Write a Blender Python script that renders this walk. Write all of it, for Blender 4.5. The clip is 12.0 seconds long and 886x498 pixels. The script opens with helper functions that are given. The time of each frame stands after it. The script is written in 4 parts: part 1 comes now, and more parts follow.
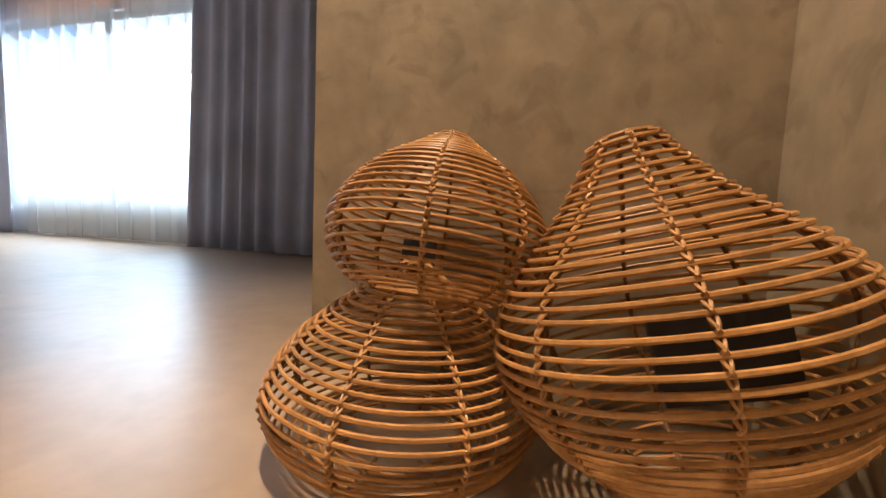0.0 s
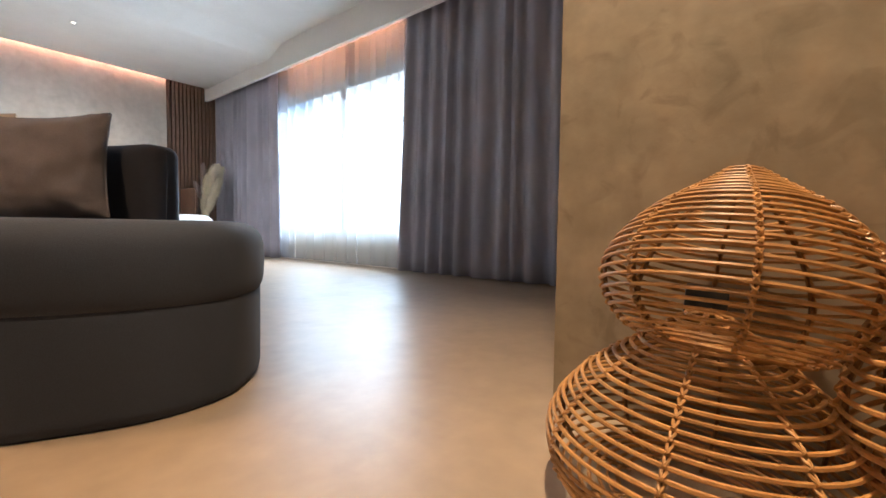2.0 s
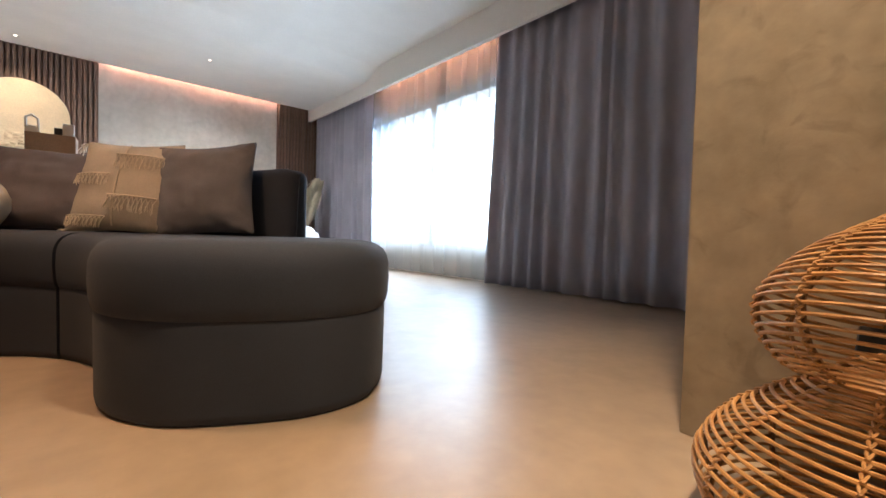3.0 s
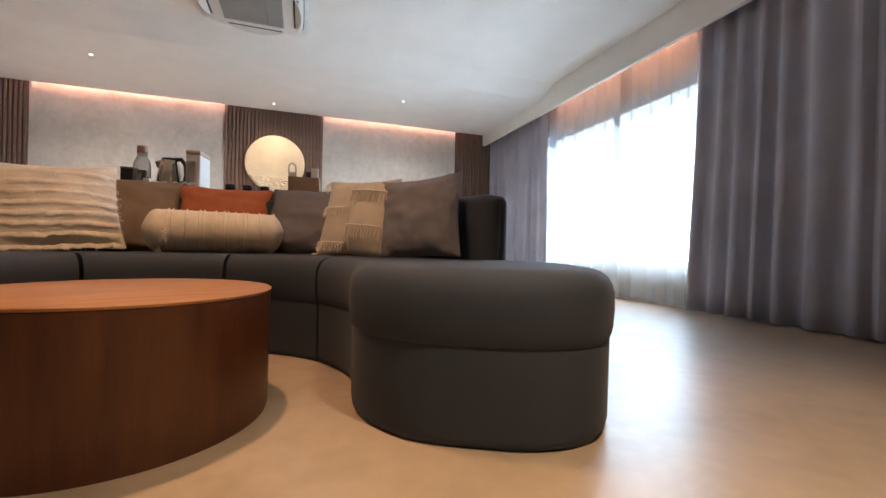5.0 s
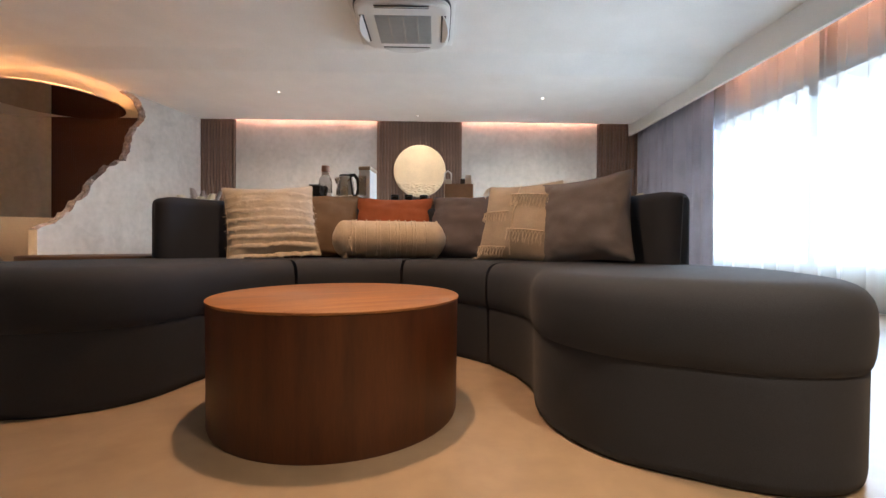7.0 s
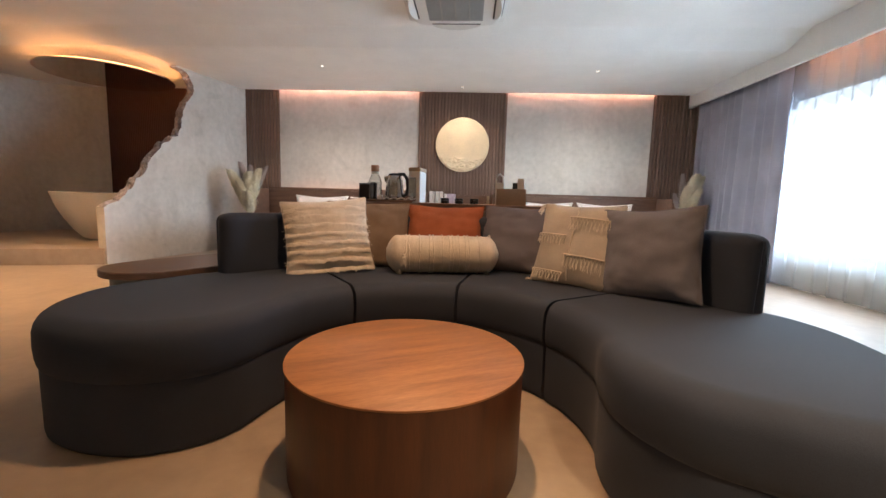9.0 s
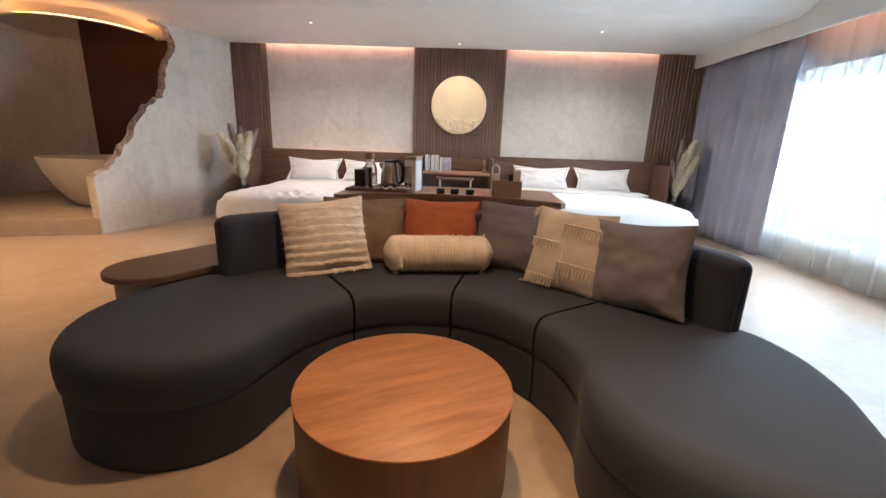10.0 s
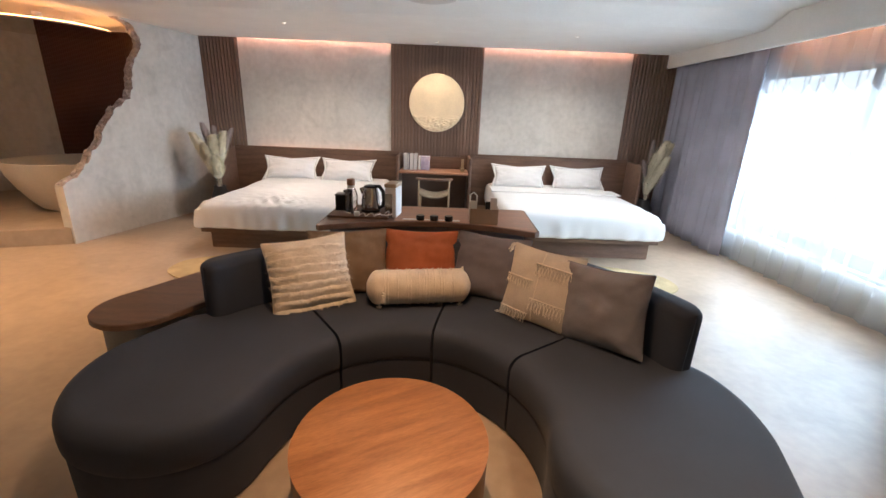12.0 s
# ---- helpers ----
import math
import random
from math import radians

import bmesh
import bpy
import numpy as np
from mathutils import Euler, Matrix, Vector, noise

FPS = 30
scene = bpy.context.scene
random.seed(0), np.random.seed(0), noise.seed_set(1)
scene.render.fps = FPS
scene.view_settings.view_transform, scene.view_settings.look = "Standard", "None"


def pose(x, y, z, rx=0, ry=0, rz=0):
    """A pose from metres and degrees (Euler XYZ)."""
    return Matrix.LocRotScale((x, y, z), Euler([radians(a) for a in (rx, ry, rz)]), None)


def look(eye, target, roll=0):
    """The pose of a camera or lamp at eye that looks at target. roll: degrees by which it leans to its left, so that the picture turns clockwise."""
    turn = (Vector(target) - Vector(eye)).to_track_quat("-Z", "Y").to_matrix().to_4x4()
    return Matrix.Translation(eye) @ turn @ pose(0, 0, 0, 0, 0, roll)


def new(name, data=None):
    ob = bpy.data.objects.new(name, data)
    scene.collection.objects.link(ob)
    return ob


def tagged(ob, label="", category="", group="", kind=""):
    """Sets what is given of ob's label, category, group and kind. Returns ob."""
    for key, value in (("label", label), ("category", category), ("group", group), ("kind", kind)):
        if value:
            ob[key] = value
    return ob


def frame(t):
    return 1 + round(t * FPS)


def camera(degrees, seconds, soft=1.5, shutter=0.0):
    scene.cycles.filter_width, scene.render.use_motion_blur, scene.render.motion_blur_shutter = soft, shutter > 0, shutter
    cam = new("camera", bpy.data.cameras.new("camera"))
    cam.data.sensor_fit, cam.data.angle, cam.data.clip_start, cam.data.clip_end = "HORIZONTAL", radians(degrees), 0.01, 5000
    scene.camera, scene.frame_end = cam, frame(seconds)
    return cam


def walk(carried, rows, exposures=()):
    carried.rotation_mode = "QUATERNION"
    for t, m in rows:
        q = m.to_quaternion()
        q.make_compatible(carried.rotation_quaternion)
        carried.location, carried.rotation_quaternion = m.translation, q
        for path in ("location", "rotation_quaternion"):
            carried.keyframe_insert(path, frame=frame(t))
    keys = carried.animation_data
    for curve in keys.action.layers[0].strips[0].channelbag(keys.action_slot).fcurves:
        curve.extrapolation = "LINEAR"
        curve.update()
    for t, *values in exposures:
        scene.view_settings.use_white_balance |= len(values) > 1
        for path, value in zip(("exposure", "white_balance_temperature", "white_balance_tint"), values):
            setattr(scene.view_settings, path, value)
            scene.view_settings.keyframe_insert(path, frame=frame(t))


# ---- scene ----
cam = camera(94.0, 12.0)
PATH = [
    (0, (0.425, 0.426, 0.415), (2.346, 0.956, 0.243), 2.5),
    (0.5, (0.408, 0.463, 0.424), (2.267, 1.186, 0.274), 1.9),
    (1, (0.387, 0.505, 0.438), (2.161, 1.419, 0.305), 1.2),
    (1.5, (0.368, 0.548, 0.447), (2.039, 1.641, 0.33), 0.7),
    (2, (0.322, 0.587, 0.457), (1.881, 1.835, 0.358), 0.7),
    (2.5, (0.259, 0.612, 0.48), (1.699, 1.998, 0.399), 1),
    (3, (0.188, 0.645, 0.494), (1.499, 2.154, 0.433), 1.6),
    (5, (0.044, 0.774, 0.518), (0.688, 2.667, 0.52), 1.3),
    (5.5, (0.005, 0.795, 0.538), (0.455, 2.744, 0.536), 1),
    (6, (-0.054, 0.794, 0.534), (0.226, 2.774, 0.527), 0.7),
    (6.5, (-0.104, 0.817, 0.533), (0.038, 2.812, 0.521), 0.4),
    (7, (-0.131, 0.811, 0.545), (-0.091, 2.811, 0.532), 0.4),
    (7.5, (-0.172, 0.806, 0.559), (-0.199, 2.806, 0.547), 0.6),
    (9.3, (-0.259, 0.85, 1.014), (-0.376, 2.822, 0.703), 1.7),
    (9.5, (-0.254, 0.845, 1.082), (-0.366, 2.808, 0.719), 1.7),
    (10, (-0.27, 0.855, 1.261), (-0.352, 2.789, 0.759), 2.1),
    (10.5, (-0.291, 0.854, 1.395), (-0.338, 2.752, 0.768), 2.4),
    (11, (-0.295, 0.856, 1.493), (-0.31, 2.729, 0.791), 2.5),
    (11.5, (-0.289, 0.854, 1.583), (-0.277, 2.728, 0.884), 2.5),
    (12, (-0.286, 0.837, 1.658), (-0.264, 2.74, 1.043), 2.3),
]
walk(cam, [(t, look(eye, target, roll)) for t, eye, target, roll in PATH])

from mathutils import geometry

# ---- light and exposure ----
world = bpy.data.worlds.new("sky")
scene.world = world
world.use_nodes = True
wn = world.node_tree.nodes
sky = wn.new("ShaderNodeTexSky")
sky.sky_type = "NISHITA"
sky.sun_disc = False
sky.sun_elevation, sky.sun_rotation = radians(55), radians(200)
wn["Background"].inputs["Strength"].default_value = 0.12
world.node_tree.links.new(sky.outputs[0], wn["Background"].inputs["Color"])

scene.view_settings.exposure = 1.25
scene.view_settings.use_white_balance = True
scene.view_settings.white_balance_temperature = 5720
scene.view_settings.white_balance_tint = 4


def lamp(name, kind, m, watts, color, size=0.05, size_y=None, spot=None, blend=0.6):
    data = bpy.data.lights.new(name, kind)
    data.energy, data.color = watts, color
    if kind == "AREA":
        data.shape, data.size, data.size_y = "RECTANGLE", size, size_y
    else:
        data.shadow_soft_size = size
    if spot:
        data.spot_size, data.spot_blend = radians(spot), blend
    ob = new(name, data)
    ob.matrix_basis = m
    return ob


sun = lamp("sun", "SUN", look((20, 0, 30), (0, 8, 0)), 1.0, (1.0, 0.96, 0.9))
sun.data.angle = radians(12)
# the sky's light in the window's opening
day = lamp("window_daylight", "AREA", look((3.785, 4.92, 1.31), (0, 4.92, 0.0)), 74, (0.80, 0.90, 1.0), 3.0, 1.84)
day.data.spread = radians(125)
# recessed warm ceiling lamps, with two added fill lamps: place, watts, cone
SPOTS = [
    (-2.33, 6.65, 2.69, 88, 150, (1.0, 0.74, 0.56)), (-0.42, 7.62, 2.69, 32, 120, (1.0, 0.74, 0.52)), (1.41, 6.75, 2.69, 80, 150, (1.0, 0.82, 0.67)),
    (-0.41, 2.36, 2.82, 104, 98, (1.0, 0.535, 0.26)), (0.78, 0.80, 2.82, 165, 88, (1.0, 0.67, 0.39)), (-3.9, 4.1, 2.82, 175, 92, (1.0, 0.51, 0.21)),
    # first two: no known source there, added to brighten tub, floor and sofa
    (-5.4, 4.7, 2.82, 130, 110, (1.0, 0.56, 0.27)), (-1.9, 0.9, 2.82, 4, 130, (1.0, 0.70, 0.46)), (-5.6, 7.2, 2.69, 110, 115, (1.0, 0.58, 0.32)),
]
for x, y, z, watts, cone, tint in SPOTS:
    lamp("downlight_and_fill_lamp", "SPOT", pose(x, y, z - 0.012), watts, tint, 0.06 if y < 5 else 0.12, spot=cone, blend=0.85)


# ---- materials ----
def material(name, color, rough=0.6, metal=0.0, var=0.25, scale=3.0, fine=60.0, bump=0.15, stretch=(1, 1, 1),
             second=None, spec=0.5, sheen=0.0, coords="Object", island=0.0):
    """Colour with variation at two scales, and relief from the fine one."""
    m = bpy.data.materials.new(name)
    m.use_nodes = True
    n, l = m.node_tree.nodes, m.node_tree.links
    b = n["Principled BSDF"]
    tc = n.new("ShaderNodeTexCoord")
    mp = n.new("ShaderNodeMapping")
    mp.inputs["Scale"].default_value = stretch
    l.new(tc.outputs[coords], mp.inputs[0])
    big = n.new("ShaderNodeTexNoise")
    big.inputs["Scale"].default_value, big.inputs["Detail"].default_value = scale, 6
    small = n.new("ShaderNodeTexNoise")
    small.inputs["Scale"].default_value, small.inputs["Detail"].default_value = fine, 4
    l.new(mp.outputs[0], big.inputs[0])
    l.new(mp.outputs[0], small.inputs[0])
    ramp = n.new("ShaderNodeValToRGB")
    c2 = second or tuple(c * (1 - var) for c in color)
    ramp.color_ramp.elements[0].position, ramp.color_ramp.elements[1].position = 0.32, 0.68
    ramp.color_ramp.elements[0].color, ramp.color_ramp.elements[1].color = (*c2, 1), (*color, 1)
    l.new(big.outputs[0], ramp.inputs[0])
    mix = n.new("ShaderNodeMix")
    mix.data_type, mix.blend_type = "RGBA", "MULTIPLY"
    mix.inputs[0].default_value = 1.0
    fr = n.new("ShaderNodeMapRange")
    fr.inputs["From Min"].default_value, fr.inputs["From Max"].default_value = 0.3, 0.7
    fr.inputs["To Min"].default_value, fr.inputs["To Max"].default_value = 1 - var * 0.6, 1 + var * 0.3
    l.new(small.outputs[0], fr.inputs[0])
    l.new(ramp.outputs[0], mix.inputs[6])
    l.new(fr.outputs[0], mix.inputs[7])
    out = mix.outputs[2]
    if island:
        oi = n.new("ShaderNodeObjectInfo")
        r2 = n.new("ShaderNodeMapRange")
        r2.inputs["To Min"].default_value, r2.inputs["To Max"].default_value = 1 - island, 1 + island
        l.new(oi.outputs["Random"], r2.inputs[0])
        m2 = n.new("ShaderNodeMix")
        m2.data_type, m2.blend_type = "RGBA", "MULTIPLY"
        m2.inputs[0].default_value = 1.0
        l.new(out, m2.inputs[6])
        l.new(r2.outputs[0], m2.inputs[7])
        out = m2.outputs[2]
    l.new(out, b.inputs["Base Color"])
    rr = n.new("ShaderNodeMapRange")
    rr.inputs["To Min"].default_value, rr.inputs["To Max"].default_value = max(0.02, rough - 0.1), min(1, rough + 0.1)
    l.new(big.outputs[0], rr.inputs[0])
    l.new(rr.outputs[0], b.inputs["Roughness"])
    b.inputs["Metallic"].default_value = metal
    b.inputs["Specular IOR Level"].default_value = spec
    if sheen:
        b.inputs["Sheen Weight"].default_value = sheen
        b.inputs["Sheen Roughness"].default_value = 0.4
    if bump:
        bp = n.new("ShaderNodeBump")
        bp.inputs["Strength"].default_value, bp.inputs["Distance"].default_value = bump, 0.01
        l.new(small.outputs[0], bp.inputs["Height"])
        l.new(bp.outputs[0], b.inputs["Normal"])
    return m


def glowing(name, color, strength):
    m = bpy.data.materials.new(name)
    m.use_nodes = True
    n, l = m.node_tree.nodes, m.node_tree.links
    e = n.new("ShaderNodeEmission")
    e.inputs[0].default_value, e.inputs[1].default_value = (*color, 1), strength
    l.new(e.outputs[0], n["Material Output"].inputs[0])
    return m


def concrete(name, light, dark, rough=0.7, scale=1.3, pit=0.25, patch=3.5, stain=0.10, streak=0.45, var=0.14):
    """Trowelled plaster: clouds, vertical streaks, fine pits."""
    m = material(name, light, rough, second=dark, scale=scale, fine=14, var=var, bump=pit)
    n, l = m.node_tree.nodes, m.node_tree.links
    b = n["Principled BSDF"]
    src = b.inputs["Base Color"].links[0].from_socket
    tc = n.new("ShaderNodeTexCoord")
    mp = n.new("ShaderNodeMapping")
    mp.inputs["Scale"].default_value = (2.2, 2.2, 0.5)
    l.new(tc.outputs["Object"], mp.inputs[0])
    st = n.new("ShaderNodeTexNoise")
    st.inputs["Scale"].default_value, st.inputs["Detail"].default_value, st.inputs["Distortion"].default_value = 2.3, 8, 0.6
    l.new(mp.outputs[0], st.inputs[0])
    rp = n.new("ShaderNodeValToRGB")
    e = rp.color_ramp.elements
    e[0].position, e[1].position = 0.33, 0.56
    e[0].color, e[1].color = (0.80, 0.79, 0.78, 1), (1, 1, 1, 1)
    l.new(st.outputs[0], rp.inputs[0])
    mx = n.new("ShaderNodeMix")
    mx.data_type, mx.blend_type = "RGBA", "MULTIPLY"
    mx.inputs[0].default_value = streak
    l.new(src, mx.inputs[6])
    l.new(rp.outputs[0], mx.inputs[7])
    # scattered darker patches
    pt = n.new("ShaderNodeTexNoise")
    pt.inputs["Scale"].default_value, pt.inputs["Detail"].default_value, pt.inputs["Distortion"].default_value = patch, 9, 1.2
    l.new(tc.outputs["Object"], pt.inputs[0])
    r2 = n.new("ShaderNodeValToRGB")
    e = r2.color_ramp.elements
    e[0].position, e[1].position = 0.55, 0.66
    e[0].color, e[1].color = (1, 1, 1, 1), (1 - stain, 1 - stain, 1 - stain, 1)
    l.new(pt.outputs[0], r2.inputs[0])
    m2 = n.new("ShaderNodeMix")
    m2.data_type, m2.blend_type = "RGBA", "MULTIPLY"
    m2.inputs[0].default_value = 1.0
    l.new(mx.outputs[2], m2.inputs[6])
    l.new(r2.outputs[0], m2.inputs[7])
    l.new(m2.outputs[2], b.inputs["Base Color"])
    return m


M_FLOOR = concrete("polished_cement", (0.425, 0.332, 0.243), (0.33, 0.252, 0.18), rough=0.38, scale=0.9, pit=0.05, patch=1.6, stain=0.10)
M_FLOOR.node_tree.nodes["Principled BSDF"].inputs["Specular IOR Level"].default_value = 0.85
M_WALL = concrete("grey_plaster", (0.66, 0.635, 0.59), (0.565, 0.54, 0.495), streak=0.32, stain=0.08)
M_WALLB = concrete("ochre_plaster", (0.46, 0.39, 0.29), (0.33, 0.285, 0.21), scale=4.8, patch=8.5, stain=0.20, var=0.22)
M_BROKEN = material("broken_plaster", (0.62, 0.54, 0.51), 0.9, var=0.5, scale=18, fine=70, bump=0.6)
M_CEIL = material("white_ceiling_paint", (0.83, 0.825, 0.81), 0.85, var=0.05, bump=0.04)
M_SLAT = material("walnut_slat", (0.27, 0.175, 0.13), 0.5, var=0.35, scale=5, fine=40, stretch=(6, 6, 0.5), bump=0.08, island=0.12)
M_SLATRED = material("red_brown_slat", (0.125, 0.042, 0.020), 0.5, var=0.3, scale=4, fine=40, stretch=(6, 6, 0.5), bump=0.06)
M_SLATBACK = material("dark_slat_backing", (0.19, 0.125, 0.095), 0.7, var=0.2, bump=0.05)
M_WALNUT = material("walnut_veneer", (0.21, 0.125, 0.086), 0.42, var=0.35, scale=3, fine=30, stretch=(0.7, 7, 7), bump=0.05)
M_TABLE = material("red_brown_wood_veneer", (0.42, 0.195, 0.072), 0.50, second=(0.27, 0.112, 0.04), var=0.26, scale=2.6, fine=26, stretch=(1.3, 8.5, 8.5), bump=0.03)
# same wood as the top, with the drum side's shade put into the colour
M_TABLESIDE_SHADED = material("red_brown_wood_side_shaded", (0.105, 0.034, 0.012), 0.42, second=(0.060, 0.019, 0.0075), var=0.22, scale=3, fine=30, stretch=(8, 8, 0.8), bump=0.03)
M_DESK = material("reddish_desk_wood", (0.46, 0.23, 0.135), 0.42, var=0.3, scale=3, fine=30, stretch=(0.8, 8, 8), bump=0.04)
M_SOFA = material("charcoal_upholstery", (0.040, 0.050, 0.075), 0.80, var=0.24, scale=2.5, fine=420, bump=0.18, sheen=0.06, spec=0.35)
M_LINEN = material("white_bed_linen", (0.80, 0.79, 0.78), 0.8, var=0.05, scale=4, fine=180, bump=0.06, sheen=0.2)
M_CURTAIN = material("grey_blue_curtain", (0.42, 0.43, 0.53), 0.85, var=0.2, scale=2, fine=300, bump=0.1, sheen=0.2)
M_CREAM = material("cream_cotton", (0.71, 0.63, 0.52), 0.9, var=0.22, scale=9, fine=240, bump=0.35, sheen=0.2)
M_BROWN = material("brown_linen", (0.20, 0.135, 0.085), 0.85, var=0.2, scale=5, fine=260, bump=0.2)
M_ORANGE = material("rust_linen", (0.40, 0.115, 0.045), 0.85, var=0.2, scale=5, fine=260, bump=0.2)
M_MAUVE = material("mauve_grey_linen", (0.165, 0.152, 0.176), 0.85, var=0.18, scale=5, fine=260, bump=0.2)
M_GREYC = material("grey_linen", (0.205, 0.202, 0.236), 0.85, var=0.18, scale=5, fine=260, bump=0.2)
M_BEIGE = material("beige_cotton", (0.57, 0.515, 0.44), 0.9, var=0.18, scale=7, fine=240, bump=0.3)
M_RATTAN = material("honey_rattan", (0.56, 0.30, 0.10), 0.46, second=(0.37, 0.185, 0.06), var=0.3, scale=14, fine=90, bump=0.12, island=0.14)
M_FLAP = material("frayed_cream_cotton", (0.74, 0.665, 0.56), 0.9, var=0.2, scale=20, fine=260, bump=0.3)
M_RATTANDARK = material("dark_rattan_binding", (0.30, 0.155, 0.06), 0.6, var=0.4, scale=30, fine=160, bump=0.4)
M_BLACK = material("black_plastic", (0.016, 0.015, 0.015), 0.35, var=0.2, bump=0.02)
M_WHITE = material("white_plastic", (0.72, 0.71, 0.69), 0.4, var=0.05, bump=0.01)
M_GRILLE = material("grey_filter_grille", (0.40, 0.40, 0.39), 0.6, var=0.15, fine=200, bump=0.2)
M_STEEL = material("brushed_steel", (0.74, 0.73, 0.71), 0.13, 1.0, var=0.1, fine=120, stretch=(1, 1, 8), bump=0.02)
M_TUB = material("matt_stone_tub", (0.74, 0.69, 0.62), 0.45, var=0.08, scale=4, bump=0.03)
M_MOON = material("cream_plaster_relief", (0.86, 0.69, 0.46), 0.8, var=0.1, scale=6, fine=60, bump=0.25)
M_PAMPAS = material("dried_pampas", (0.96, 0.90, 0.72), 0.95, var=0.12, scale=20, fine=120, bump=0.2)
M_PAMPASDARK = material("mauve_pampas", (0.46, 0.39, 0.37), 0.95, var=0.2, scale=20, fine=120, bump=0.2)
M_VASE = material("charcoal_vase", (0.04, 0.038, 0.038), 0.5, var=0.3, bump=0.1)
M_RUG = material("straw_rug", (0.52, 0.42, 0.24), 0.95, var=0.25, scale=6, fine=150, bump=0.5)
M_BOX = material("brown_leather_box", (0.36, 0.25, 0.17), 0.55, var=0.25, scale=6, fine=160, bump=0.1)
M_PAPER = material("white_card", (0.74, 0.70, 0.65), 0.7, var=0.06, bump=0.02)
M_GREYWOOD = material("grey_laminate", (0.30, 0.27, 0.25), 0.55, var=0.15, scale=3, fine=50, bump=0.03)
M_PALEWOOD = material("pale_ash_wood", (0.55, 0.42, 0.28), 0.5, var=0.2, scale=4, fine=40, stretch=(6, 6, 0.6), bump=0.05)
M_RUSH = material("woven_rush", (0.44, 0.36, 0.26), 0.8, var=0.25, scale=8, fine=160, bump=0.3)
M_PLINTH = material("pale_plaster_plinth", (0.45, 0.42, 0.38), 0.8, var=0.12, bump=0.05)
M_METAL = material("window_aluminium", (0.35, 0.35, 0.36), 0.4, 0.8, var=0.05, bump=0.01)
M_LED = glowing("led_strip", (1.0, 0.40, 0.26), 22)
M_LEDB = glowing("led_ring", (1.0, 0.40, 0.12), 9)
M_BULB = glowing("downlight_lens", (1.0, 0.86, 0.66), 4)
M_DAY = glowing("bright_haze", (0.93, 0.97, 1.0), 0.75)

M_MIRROR = bpy.data.materials.new("bronze_mirror")
M_MIRROR.use_nodes = True
_b = M_MIRROR.node_tree.nodes["Principled BSDF"]
_b.inputs["Base Color"].default_value, _b.inputs["Metallic"].default_value, _b.inputs["Roughness"].default_value = (0.62, 0.50, 0.40, 1), 1, 0.03

M_GLASS = bpy.data.materials.new("clear_glass")
M_GLASS.use_nodes = True
_b = M_GLASS.node_tree.nodes["Principled BSDF"]
_b.inputs["Transmission Weight"].default_value, _b.inputs["Roughness"].default_value, _b.inputs["IOR"].default_value = 1, 0.01, 1.45

M_SHEER = bpy.data.materials.new("white_sheer")
M_SHEER.use_nodes = True
_n, _l = M_SHEER.node_tree.nodes, M_SHEER.node_tree.links
_t, _d, _s = _n.new("ShaderNodeBsdfTranslucent"), _n.new("ShaderNodeBsdfDiffuse"), _n.new("ShaderNodeBsdfTransparent")
_a, _c = _n.new("ShaderNodeMixShader"), _n.new("ShaderNodeMixShader")
_t.inputs[0].default_value = _d.inputs[0].default_value = (0.70, 0.73, 0.76, 1)
_a.inputs[0].default_value, _c.inputs[0].default_value = 0.72, 0.68
_l.new(_t.outputs[0], _a.inputs[1])
_l.new(_d.outputs[0], _a.inputs[2])
_l.new(_a.outputs[0], _c.inputs[1])
_l.new(_s.outputs[0], _c.inputs[2])
_l.new(_c.outputs[0], _n["Material Output"].inputs[0])


# ---- mesh helpers ----
def mesh_of(name, bm, mat, smooth=True):
    me = bpy.data.meshes.new(name)
    bmesh.ops.recalc_face_normals(bm, faces=bm.faces)
    bm.to_mesh(me)
    bm.free()
    me.materials.append(mat)
    if smooth:
        me.shade_smooth()
        me.set_sharp_from_angle(angle=radians(38))
    return me


def part(name, bm, mat, parent=None, label="", smooth=True):
    ob = new(name, mesh_of(name, bm, mat, smooth))
    if parent is not None:
        ob.parent = parent
    if label:
        tagged(ob, label)
    return ob


def thing(name, label, category, m=None, group="", kind=""):
    ob = new(name)
    ob.empty_display_size = 0.05
    if m is not None:
        ob.matrix_basis = m
    return tagged(ob, label, category, group, kind)


def box(x0, x1, y0, y1, z0, z1, bevel=0.0, seg=2):
    bm = bmesh.new()
    bmesh.ops.create_cube(bm, size=1)
    for v in bm.verts:
        v.co = Vector((x0 + (v.co.x + 0.5) * (x1 - x0), y0 + (v.co.y + 0.5) * (y1 - y0), z0 + (v.co.z + 0.5) * (z1 - z0)))
    if bevel:
        bmesh.ops.bevel(bm, geom=bm.edges[:], offset=bevel, segments=seg, profile=0.6, affect="EDGES")
    return bm


def merge(*bms):
    out = bmesh.new()
    for b in bms:
        me = bpy.data.meshes.new("tmp")
        b.to_mesh(me)
        b.free()
        out.from_mesh(me)
        bpy.data.meshes.remove(me)
    return out


def moved(bm, m):
    bm.transform(m)
    return bm


def lathe(profile, seg=48, cap=True):
    """Surface of revolution about z from (radius, height) pairs."""
    bm = bmesh.new()
    rings = []
    for r, z in profile:
        rings.append([bm.verts.new((r * math.cos(2 * math.pi * k / seg), r * math.sin(2 * math.pi * k / seg), z)) for k in range(seg)])
    for a, b in zip(rings, rings[1:]):
        for k in range(seg):
            bm.faces.new((a[k], a[(k + 1) % seg], b[(k + 1) % seg], b[k]))
    if cap:
        bm.faces.new(rings[0][::-1])
        bm.faces.new(rings[-1])
    return bm


